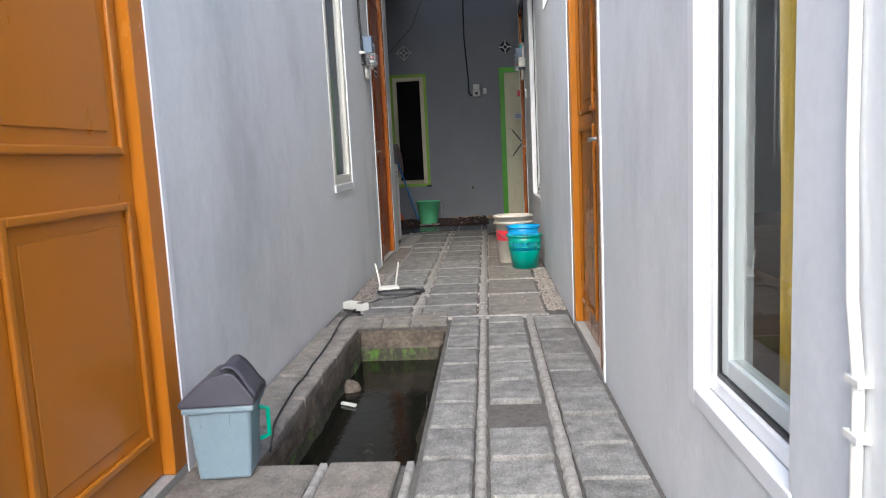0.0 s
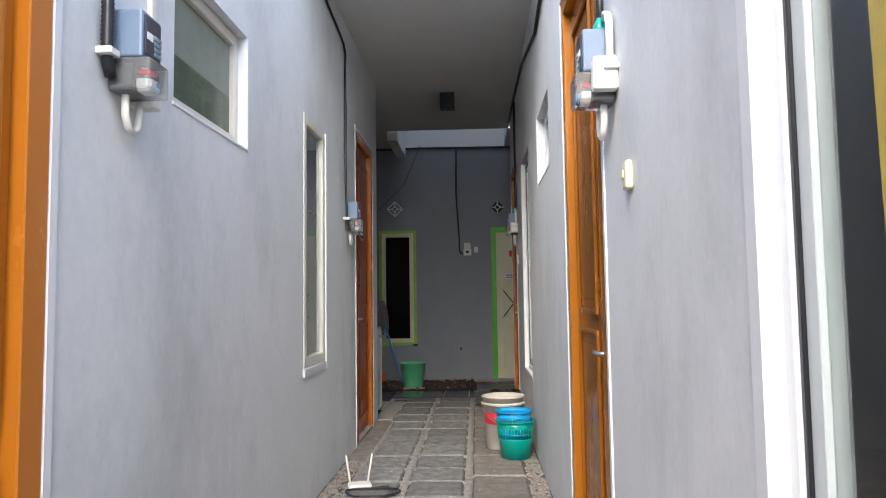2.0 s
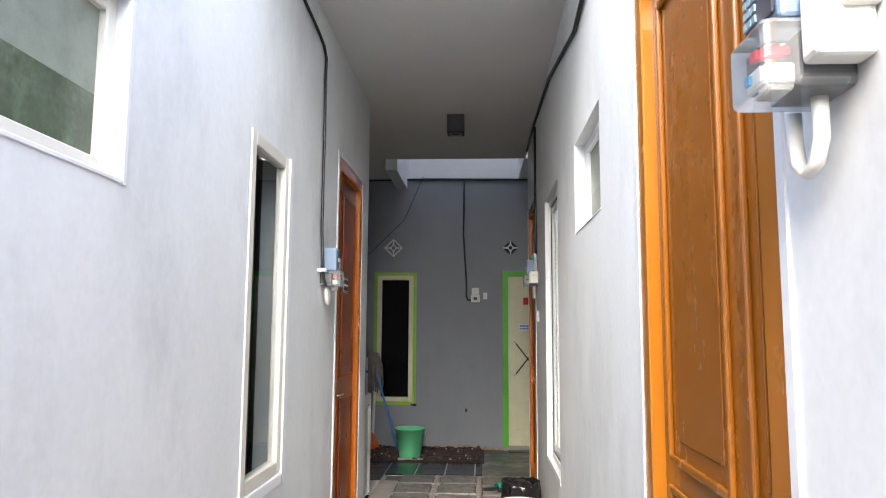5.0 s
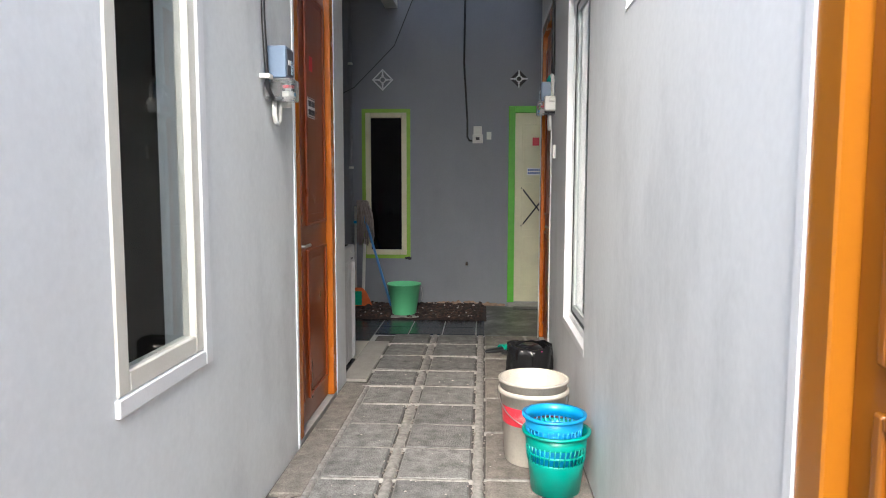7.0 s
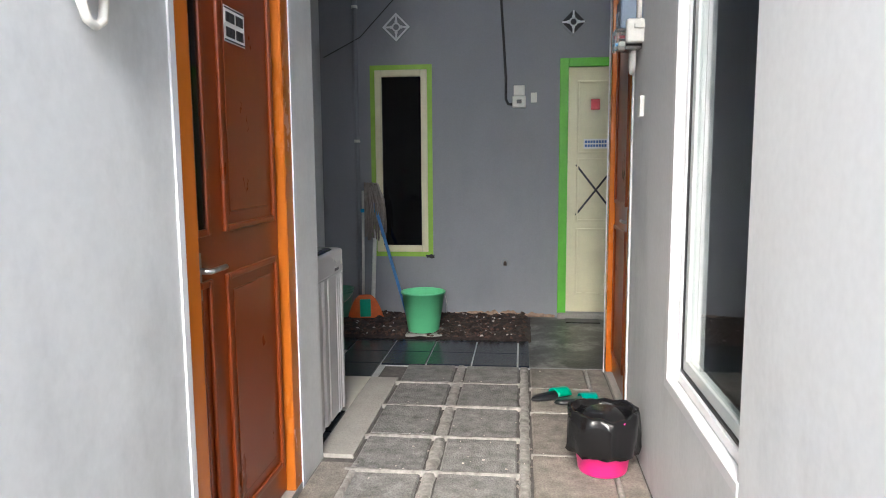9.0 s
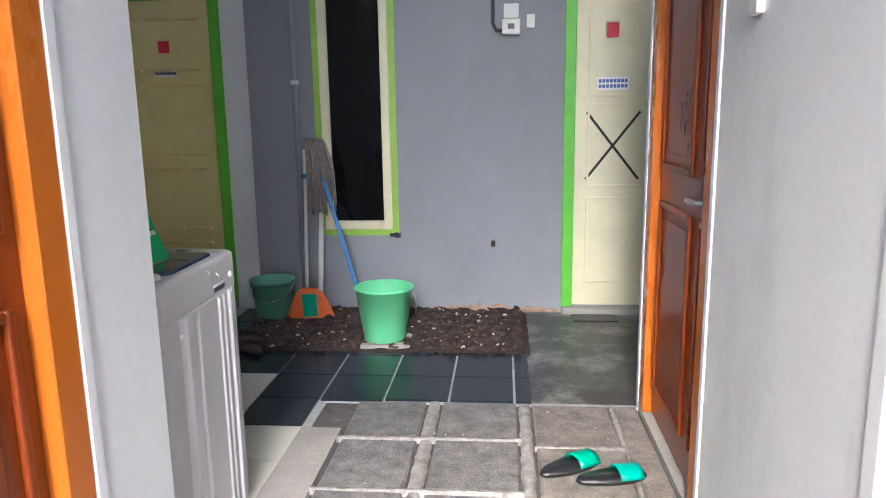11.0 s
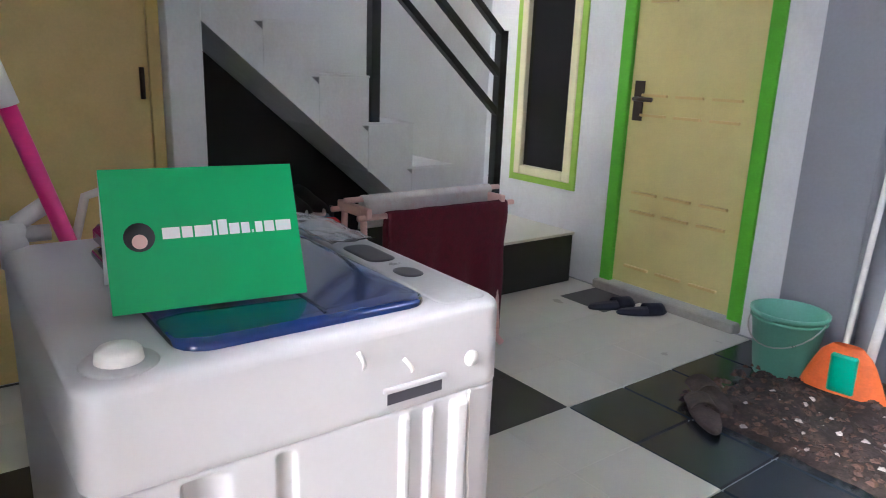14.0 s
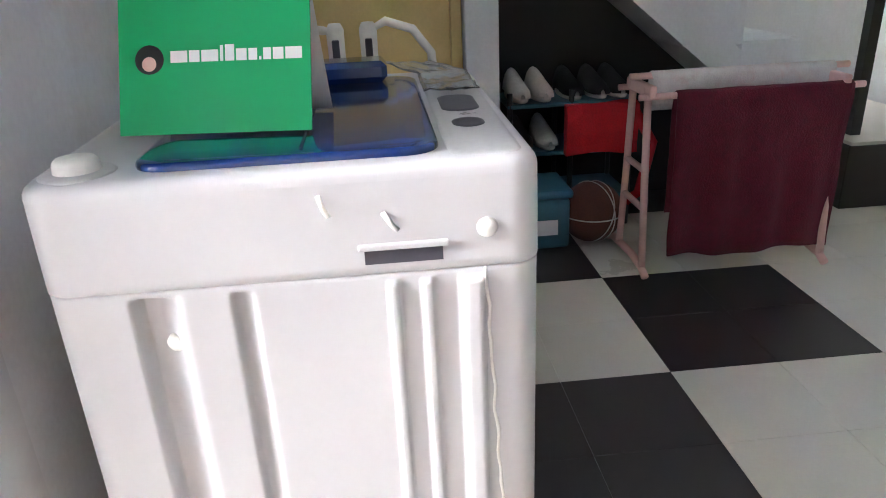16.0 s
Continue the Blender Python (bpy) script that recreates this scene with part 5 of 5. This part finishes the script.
meter("electricity meter in a clear cover with a white conduit loop", L, 1, 1.915, 1.73, riser=True)
meter("electricity meter in a clear cover with a white conduit loop", L, 1, 5.30, 1.675)
meter("electricity meter with a white breaker box beside it", R, -1, 2.2, 1.745, False)
meter("electricity meter with a white breaker box beside it", R, -1, 7.27, 1.8, False)
trunk = thing("trunking", "white plastic cable trunking up the wall", "trunking", (L, 2.145, 1.99))
part("cover", boxes((0, 0.018, -0.015, 0.015, 0, TOP - 1.99), bevel=0.002), PVC, trunk)
fm = thing("fuse_box", "white plastic fuse box on the end wall", "fuse box", (0.02, FAR, 1.76))
part("case", soft(boxes((-0.055, 0.055, -0.06, 0, 0, 0.09)), 0.005, 2), PVC, fm)
part("cover", soft(boxes((-0.045, 0.045, -0.075, 0, 0.091, 0.175)), 0.006, 2), PVC, fm, "yellowed clear cover")
part("switch", boxes((-0.02, 0.02, -0.075, -0.06, 0.03, 0.06)), BLACK, fm)
sw = thing("light_switch", "small white wall switch", "switch", (0.14, FAR, 1.8))
part("plate", soft(boxes((-0.025, 0.025, -0.012, 0, 0, 0.08)), 0.003, 2), PVC, sw)
bell = thing("doorbell", "yellowed white doorbell on the wall", "doorbell", (R, 2.03, 1.45))
bm = boxes((-0.022, 0, -0.027, 0.027, 0, 0.08))
soft(bm, 0.009, 3)
part("case", bm, CREAM, bell)
part("button", soft(boxes((-0.027, -0.0225, -0.01, 0.01, 0.03, 0.052)), 0.002), CREAM, bell)
s2 = thing("light_switch", "small white wall switch", "switch", (R, 7.2, 1.5))
part("plate", soft(boxes((-0.02, 0, -0.03, 0.03, 0, 0.09)), 0.004, 2), PVC, s2)
cond = thing("wall_conduit", "white plastic conduit with clips beside the window", "conduit", (R - 0.009, 0.5, 0))
part("pipe_run", tube([(0, 0, 0.0), (0, 0.0, 0.62), (-0.004, 0.012, 0.72), (0, 0.03, 0.9), (0, 0.03, TOP)], 0.0075, 10), PVC, cond)
for z in (0.55, 0.62):
    part("clip", boxes((-0.009, 0.009, -0.016, 0.016, z, z + 0.009)), PVC, cond)


def wall_cable(name, label, points, r=0.009):
    c = thing(name, label, "cable", (0, 0, 0))
    fine = []
    for a, b in zip(points, points[1:]):
        n = max(2, int((Vector(b) - Vector(a)).length / 0.12))
        for k in range(n):
            q = Vector(a).lerp(Vector(b), k / n)
            w = 0.006 * noise.noise(q * 3)
            fine.append((q.x + w * 0.4, q.y + w, q.z + w))
    fine.append(points[-1])
    part("cord", tube(fine, r, 8), BLACK, c)
    return c


wall_cable("wall_cable", "black cable along the wall top and down to a meter", [(L + 0.014, 1.0, 3.42), (L + 0.014, 3.9, 3.25), (L + 0.014, 5.2, 3.08), (L + 0.014, 5.27, 3.03), (L + 0.014, 5.26, 2.0), (L + 0.03, 5.26, 1.72), (L + 0.04, 5.3, 1.68)], 0.009)
wall_cable("wall_cable", "black cable sagging along the wall under the ceiling", [(R - 0.014, 1.6, 3.2), (R - 0.014, 3.0, 3.12), (R - 0.014, 4.7, 2.92), (R - 0.014, 6.0, 3.16), (R - 0.014, 7.3, 3.24), (R - 0.014, 8.38, 3.26)], 0.012)
wall_cable("wall_cable", "black cable hanging down the wall to a meter", [(R - 0.014, 7.3, 3.2), (R - 0.014, 7.31, 2.6), (R - 0.014, 7.3, 2.07)], 0.011)
wall_cable("wall_cable", "black cable down the wall to a meter", [(R - 0.014, 2.27, 3.2), (R - 0.014, 2.28, 2.6), (R - 0.03, 2.27, 1.96)], 0.012)
wall_cable("wall_cable", "black cable across the top of the end wall", [(-1.6, FAR - 0.014, 3.29), (-0.4, FAR - 0.014, 3.3), (0.5, FAR - 0.014, 3.29), (1.2, FAR - 0.014, 3.3)], 0.014)
wall_cable("wall_cable", "black cable down the end wall to the fuse box", [(-0.12, FAR - 0.014, 3.29), (-0.13, FAR - 0.014, 2.6), (-0.09, FAR - 0.014, 2.0), (-0.09, FAR - 0.02, 1.83), (-0.07, FAR - 0.02, 1.79), (-0.03, FAR - 0.02, 1.785)], 0.011)
wall_cable("hanging_wire", "thin dark wire sagging across the end wall", [(-0.6, FAR - 0.4, 3.25), (-0.85, FAR - 0.2, 2.75), (-1.3, FAR - 0.05, 2.35), (-1.62, FAR - 0.02, 2.2)], 0.004)
lamp = thing("ceiling_lamp", "black square surface-mounted ceiling lamp, unlit", "lamp", (-0.13, 7.3, CEIL))
part("housing", boxes((-0.075, 0.075, -0.075, 0.075, -0.16, 0), bevel=0.004), BLACK, lamp)
part("lens", lathe([(0, -0.155), (0.045, -0.158), (0.05, -0.163), (0.055, -0.163)], 24), STEEL, lamp, "small round lens")


def vent_block(label, x, z, dark):
    """A square vent block set on its corner, with a pierced star."""
    v = thing("vent_block", label, "vent", (x, FAR, z), group="vent blocks")
    s = 0.082
    bm = boxes((-s, s, -0.004, 0, -s, s))
    bmesh.ops.transform(bm, matrix=pose(0, 0, 0, 0, 45, 0), verts=bm.verts[:])
    # no hole is cut; the dark vent's inner shade is a black sheet
    part("opening", bm, INK if dark else WALL_FAR, v, "black sheet in place of the opening's inner shade" if dark else "painted-over opening")
    bm = bmesh.new()
    for r in ((-s, s, -s, -s + 0.014), (-s, s, s - 0.014, s), (-s, -s + 0.014, -s, s), (s - 0.014, s, -s, s)):
        box(bm, r[0], r[1], -0.014, -0.0045, r[2], r[3])
    bmesh.ops.transform(bm, matrix=pose(0, 0, 0, 0, 45, 0), verts=bm.verts[:])
    part("rim", bm, WALL_FAR if dark else WALL_WHITE, v)
    bm = bmesh.new()
    for k in range(4):
        box(bm, 0.03, s * 1.1, -0.013, -0.0045, -0.007, 0.007, pose(0, 0, 0, 0, 90 * k, 0))
        box(bm, 0.03, s * 0.62, -0.012, -0.0045, -0.012, 0.012, pose(0, 0, 0, 0, 90 * k, 0))
    bmesh.ops.transform(bm, matrix=pose(0, 0, 0, 0, 0, 0), verts=bm.verts[:])
    ring = lathe([(0.024, -0.004), (0.024, 0.004), (0.036, 0.004), (0.036, -0.004), (0.024, -0.004)], 20)
    bmesh.ops.transform(ring, matrix=pose(0, -0.009, 0, 90, 0, 0), verts=ring.verts[:])
    part("star", bm, WALL_WHITE, v, "pale cross bars")
    part("ring", ring, WALL_WHITE, v)
    return v


vent_block("painted-over diamond vent block on the end wall", -1.0, 2.433, False)
vent_block("dark diamond vent block with a pale ring", 0.452, 2.434, True)
stub = thing("tap_stub", "old broken tap stub on the end wall", "tap", (-0.09, FAR, 0.47))
part("pipe_end", tube([(0, 0, 0), (0, -0.05, 0), (0, -0.06, -0.02)], 0.014, 10), BRONZE, stub)
part("patch", lathe([(0, -0.003), (0.03, -0.002), (0.034, 0)], 14), SCREED, stub)
[o for o in stub.children if o.name.startswith("patch")][0].matrix_basis = pose(0, -0.001, 0, 90, 0, 0)
curtain_rows = [[(R + T + 0.02 + 0.012 * math.sin(k * 0.9), 1.085 + dy + w * (k - 8), z) for k in range(17)] for z, w, dy in ((0.3, 0.0045, -0.035), (0.8, 0.005, -0.03), (1.2, 0.0065, -0.015), (2.15, 0.009, 0.0))]
tagged(part("curtain", sheet(curtain_rows, 0.003), DARKCURTAIN), "yellow cloth curtain inside the window", "curtain")
cupboard = thing("cupboard", "brown wooden cupboard with small knobs inside the room", "cupboard", (1.2, 2.4, -0.1))
part("carcass", soft(boxes((-0.3, 0.4, -0.2, 0.2, 0.0, 0.7)), 0.004), CUPBOARD, cupboard)
part("top_board", soft(boxes((-0.32, 0.42, -0.22, 0.22, 0.7, 0.725)), 0.004), CUPBOARD, cupboard)
for za, zb in ((0.34, 0.68), (0.03, 0.32)):
    front_board = part("drawer", soft(boxes((-0.28, 0.38, -0.215, -0.2, za, zb)), 0.004), CUPBOARD, cupboard)
    part("knob", lathe([(0, 0.02), (0.012, 0.016), (0.012, 0.008), (0.006, 0.0)], 12), STEEL, front_board, "small metal knob").matrix_basis = pose(-0.22, -0.215, zb - 0.12, 90, 0, 0)
structure("wall_room_back", boxes((R + T + 0.002, 3.19, 3.5, 3.545, -0.1, 3.19)), WALL_WHITE, "pale back wall of the room", "wall")

# ---- soil patch and its debris ----
def ground_patch(x0, x1, y0, y1, nx, ny, base, amp, seed):
    rows = []
    for j in range(ny + 1):
        row = []
        for i in range(nx + 1):
            x, y = x0 + (x1 - x0) * i / nx, y0 + (y1 - y0) * j / ny
            edge = min(1, min(i, nx - i) / 3, min(j, (ny - j) + 2) / 3)
            row.append((x, y, base * edge - 0.01 * (1 - edge) + amp * edge * noise.noise(Vector((x * 12, y * 12, seed)))))
        rows.append(row)
    return sheet(rows)


structure("soil", ground_patch(-1.56, 0.13, 9.06, FAR + 0.0, 70, 36, 0.028, 0.028, 2.0), SOIL, "dark brown soil patch with broken stone", "soil")
structure("floor_wet_concrete", ground_patch(0.105, EAST, 8.44, FAR, 40, 40, 0.004, 0.003, 5.0), CONCRETE, "dark wet stained concrete", "floor")
rnd = random.Random(12)


def chips(name, label, count, area, size, material, zf):
    verts, faces = [], []
    for k in range(count):
        x, y = area(rnd)
        s = rnd.uniform(*size)
        a = rnd.uniform(0, 6.28)
        k0 = len(verts)
        z = zf(x, y)
        for dx, dy, dz in ((-1, -0.7, 0), (1, -0.6, 0), (0.8, 0.7, 0), (-0.9, 0.6, 0), (-0.5, -0.3, 0.6), (0.5, -0.3, 0.75), (0.4, 0.35, 0.6), (-0.4, 0.3, 0.5)):
            j = [rnd.uniform(0.7, 1.2) for _ in range(3)]
            ux, uy = dx * s * j[0], dy * s * j[1]
            verts.append((x + ux * math.cos(a) - uy * math.sin(a), y + ux * math.sin(a) + uy * math.cos(a), z + dz * s * j[2]))
        faces += [tuple(k0 + i for i in f) for f in ((4, 5, 6, 7), (0, 1, 5, 4), (1, 2, 6, 5), (2, 3, 7, 6), (3, 0, 4, 7))]
    me = bpy.data.meshes.new(name)
    me.from_pydata(verts, [], faces)
    me.materials.append(material)
    ob = new(name, me)
    return tagged(ob, label, "debris", "", "stuff")


chips("stone_chips", "broken stone and leaf litter scattered over the soil", 1500, lambda r: (r.uniform(-1.58, 0.08), r.uniform(9.09, 9.88)), (0.005, 0.02), CHIP, lambda x, y: 0.022 + 0.026 * noise.noise(Vector((x * 12, y * 12, 2.0))))
chips("pale_stone_chips", "a few pale stone chips on the soil", 130, lambda r: (r.uniform(-1.4, 0.05), r.uniform(9.09, 9.85)), (0.005, 0.017), PALECHIP, lambda x, y: 0.024 + 0.026 * noise.noise(Vector((x * 12, y * 12, 2.0))))
chips("dirt_clods", "dark clods scattered over the soil", 500, lambda r: (r.uniform(-1.58, 0.08), r.uniform(9.09, 9.88)), (0.008, 0.026), SOIL, lambda x, y: 0.024 + 0.026 * noise.noise(Vector((x * 12, y * 12, 2.0))))
chips("litter", "small pale specks of grit on the paving", 160, lambda r: (r.uniform(-0.6, 0.45), r.uniform(3.7, 8.4)), (0.002, 0.007), PALECHIP, lambda x, y: 0.001)
chips("gravel", "loose gravel in the gaps beside the paving", 700, lambda r: (r.uniform(0.46, 0.565), r.uniform(3.75, 5.15)), (0.006, 0.016), GRAVEL, lambda x, y: -0.016)
chips("gravel", "loose gravel along the wall foot", 500, lambda r: (r.uniform(-0.82, -0.66), r.uniform(3.9, 5.2)), (0.006, 0.018), GRAVEL, lambda x, y: -0.016)
chips("gravel", "small stones in the paving joint", 500, lambda r: (r.gauss(-0.335, 0.016), r.uniform(3.65, 6.6)), (0.004, 0.012), GRAVEL, lambda x, y: -0.014)
chips("gravel", "small stones in the paving joint", 500, lambda r: (r.gauss(0.07, 0.014), r.uniform(3.65, 7.2)), (0.004, 0.011), GRAVEL, lambda x, y: -0.014)
float_ob = thing("floating_stick", "white scrap of wood floating on the pond", "scrap", (-0.55, 2.72, -0.197), -28)
part("scrap_piece", soft(boxes((-0.042, 0.042, -0.009, 0.009, 0.0, 0.012)), 0.003), PVC, float_ob)
rock = thing("pond_stone", "small wet brown stone at the pond edge", "stone", (-0.585, 2.95, -0.2))
bm = bmesh.new()
bmesh.ops.create_icosphere(bm, subdivisions=3, radius=0.05)
for p in bm.verts:
    p.co *= 1 + 0.25 * noise.noise(p.co * 16)
part("stone_body", bm, WETSTONE, rock)

# flaked plaster along the foot of the end wall
PLASTER = mat("orange_flaked_plaster", (0.36, 0.24, 0.17), 0.9, 0.3, 20, 0.6, second=(0.42, 0.34, 0.28), amount=0.8)
rows = [[], []]
for k in range(81):
    x = -0.62 + 0.95 * k / 80
    e = math.sin(math.pi * k / 80) ** 0.5
    rows[0].append((x, FAR - 0.003, 0.0))
    rows[1].append((x, FAR - 0.003, 0.02 + e * (0.022 + 0.03 * noise.noise(Vector((x * 7, 0, 1))) + 0.03 * noise.noise(Vector((x * 25, 0, 2))))))
structure("flaked_plaster", sheet(rows, 0.002), PLASTER, "band of flaked orange plaster at the wall foot", "plaster")

# ---- floor pieces ----
piece_meshes = {}


def piece(name, parent, x0, x1, y0, y1, z, thick, material, joint=0.006, tiltz=0.0, rough=0.0):
    """One paving stone or tile with softened upper edges."""
    w, d = round(x1 - x0 - joint, 3), round(y1 - y0 - joint, 3)
    key = (w, d, thick, material.name)
    if key not in piece_meshes:
        bm = bmesh.new()
        e = 0.007 if thick > 0.02 else 0.0004
        lo = [bm.verts.new((sx * w / 2, sy * d / 2, -thick)) for sx, sy in ((-1, -1), (1, -1), (1, 1), (-1, 1))]
        mid = [bm.verts.new((sx * w / 2, sy * d / 2, -e)) for sx, sy in ((-1, -1), (1, -1), (1, 1), (-1, 1))]
        hi = [bm.verts.new((sx * (w / 2 - e), sy * (d / 2 - e), 0)) for sx, sy in ((-1, -1), (1, -1), (1, 1), (-1, 1))]
        bm.faces.new(hi)
        for a, b in ((lo, mid), (mid, hi)):
            for k in range(4):
                bm.faces.new((a[k], a[(k + 1) % 4], b[(k + 1) % 4], b[k]))
        piece_meshes[key] = mesh_of(name, bm, material)
    ob = new(name, piece_meshes[key])
    ob.parent = parent
    ob.matrix_basis = pose((x0 + x1) / 2, (y0 + y1) / 2, z, rnd.uniform(-rough, rough), rnd.uniform(-rough, rough), rnd.uniform(-rough, rough) * 1.5)
    return ob


floor = bpy.data.objects["floor"]
hall = bpy.data.objects["floor_hall"]
# near stretch: three columns beside the pond
for xa, xb, off in ((-0.115, 0.062, 0.0), (0.095, 0.31, 0.0), (0.352, 0.565, 0.1)):
    y = 1.69 + off - 0.25 * 12
    while y < 3.58:
        yb = min(y + 0.25, 3.6)
        if not (xa == 0.095 and 1.9 < y < 1.95):
            piece("paving_stone", floor, xa, xb, y, yb, 0.0 + rnd.uniform(-0.004, 0.003), 0.05, STONE, 0.02, 0, 0.7)
        y += 0.25


def bead(x0, y0, x1, y1, w, h, seed):
    """An uneven bead of mortar along a joint."""
    n = max(4, int(math.hypot(x1 - x0, y1 - y0) / 0.035))
    a, b = Vector((x0, y0, 0)), Vector((x1, y1, 0))
    d = (b - a).normalized()
    sd = Vector((-d.y, d.x, 0))
    rows = []
    for k in range(n + 1):
        c = a.lerp(b, k / n)
        ww = w * (1 + 0.35 * noise.noise(c * 23 + Vector((0, 0, seed))))
        hh = h + 0.006 * noise.noise(c * 31 + Vector((seed, 0, 0)))
        rows.append([tuple(c - sd * ww / 2 + Vector((0, 0, -0.02))), tuple(c - sd * ww * 0.35 + Vector((0, 0, hh))), tuple(c + sd * ww * 0.3 + Vector((0, 0, hh * 0.8))), tuple(c + sd * ww / 2 + Vector((0, 0, -0.02)))])
    return part("mortar_joint", sheet(rows), JOINT, floor)


bead(0.078, -1.4, 0.076, 3.6, 0.036, 0.002, 1)
bead(0.331, -1.4, 0.338, 3.6, 0.04, 0.002, 2)
bead(-0.335, 3.66, -0.335, 8.42, 0.055, -0.004, 3)
bead(0.072, 3.62, 0.07, 8.42, 0.05, -0.004, 4)
bead(-0.41, 0.0, -0.41, 1.68, 0.03, -0.002, 5)
bead(-0.14, 0.0, -0.14, 1.68, 0.03, -0.002, 6)
for k, y in enumerate((3.95, 4.3, 4.65, 5.0, 5.38, 5.75, 6.1, 6.45, 6.826, 7.214, 7.642, 8.043)):
    bead(-0.7 if y > 6.8 else -0.64, y, 0.05, y + 0.01, 0.028 if y > 6.2 else 0.02, 0.003 if y > 6.2 else -0.003, 7 + k)
for k, y in enumerate((4.25, 4.8, 5.4, 6.0, 6.6, 7.05, 7.6, 8.0)):
    bead(0.1, y, 0.45, y + 0.008, 0.02, -0.001, 30 + k)
bead(-0.63, 3.625, 0.45, 3.62, 0.03, 0.0, 15)
bead(-0.668, 3.75, -0.668, 6.9, 0.034, -0.001, 16)
bead(0.455, 5.2, 0.455, 8.4, 0.022, -0.003, 17)
# rim of the pond
y = 1.69
while y < 3.4:
    piece("paving_stone", floor, L + 0.004, px0 + 0.01, y, y + 0.29, 0.002 + rnd.uniform(-0.004, 0.004), 0.05, STONE_WARM, 0.01, 0, 0.6)
    y += 0.29
for xa, xb in ((L + 0.004, -0.42), (-0.395, -0.165), ):
    y = 1.68 - 0.25 * 12
    while y < 1.6:
        piece("paving_stone", floor, xa, xb, y, y + 0.25, rnd.uniform(-0.004, 0.004), 0.05, STONE_WARM, 0.012, 0, 0.5)
        y += 0.25
for xa, xb in ((L + 0.02, -0.5), (-0.5, -0.34), (-0.34, -0.125)):
    piece("paving_stone", floor, xa, xb, 3.46, 3.72, 0.0, 0.05, STONE_WARM, 0.01, 0, 0.5)
# far stretch
for xa, xb, m in ((-0.66, -0.362, STONE), (-0.305, 0.045, STONE), (0.098, 0.45, STONE_WARM)):
    edges = [3.63, 3.95, 4.3, 4.65, 5.0, 5.38, 5.75, 6.1, 6.45, 6.826, 7.214, 7.642, 8.043, 8.42]
    if xa > 0:
        edges = [3.63, 4.25, 4.8, 5.4, 6.0, 6.6, 7.05, 7.6, 8.0, 8.42]
    for a, b in zip(edges, edges[1:]):
        x1 = xb if b < 8.0 or xa > 0 else xb
        piece("paving_stone", floor, xa if b < 6.9 or xa > -0.6 else -0.69, x1, a, b, rnd.uniform(-0.005, 0.003), 0.05, m, 0.02, 0, 0.5)
for a, b in ((5.2, 6.0), (6.0, 6.9)):
    piece("paving_stone", floor, L + 0.004, -0.67, a, b, -0.002, 0.05, STONE_WARM, 0.012, 0, 0.3)
for a, b in ((5.2, 5.9), (5.9, 6.6), (6.6, 7.3), (7.3, 8.42)):
    piece("paving_stone", floor, 0.46, R - 0.004, a, b, -0.002, 0.05, STONE_WARM, 0.012, 0, 0.3)
# hall tiles, 0.3 m, black and cream blocks
ox, oy = -1.772, 8.728
for i in range(-5, 7):
    for j in range(-7, 5):
        x, y = ox + 0.3 * i, oy + 0.3 * j
        bi, bj = i // 2, j // 2
        if y + 0.3 > DOORWALL + 0.06 or x < -3.4 or y < END_L - 0.1 or x > 0.1:
            continue
        if x > -0.95 and y < 8.1 or (x > -0.75 and y < 8.3):
            continue
        if y > 9.1 and x > -1.64:
            continue
        x1, y0 = min(x + 0.3, 0.11), max(y, END_L + 0.002)
        if -0.95 < x and y0 < 8.43:
            y0 = max(y0, 8.13) if x1 < -0.68 else 8.43
        if i >= 2 or (bi >= 0 and bj >= 0):
            white = bj <= -2 and (bi + bj) % 2 == 1
            m = TILE_WHITE if white else TILE_SLATE
        elif bi < 0 and bj >= 0:
            m = TILE_BLACK if (i, j) == (-3, 3) else TILE_WHITE
        else:
            m = TILE_WHITE if (bi + bj) % 2 == 1 else TILE_BLACK
        piece("floor_tile", hall, x, x1, y0, y + 0.3, 0.0, 0.012, m, 0.012 if m is TILE_SLATE else 0.0015)
structure("floor_screed", boxes((-0.871, -0.7, 6.97, 8.125, -0.03, -0.001)), SCREED, "sandy screed strip beside the paving", "floor")
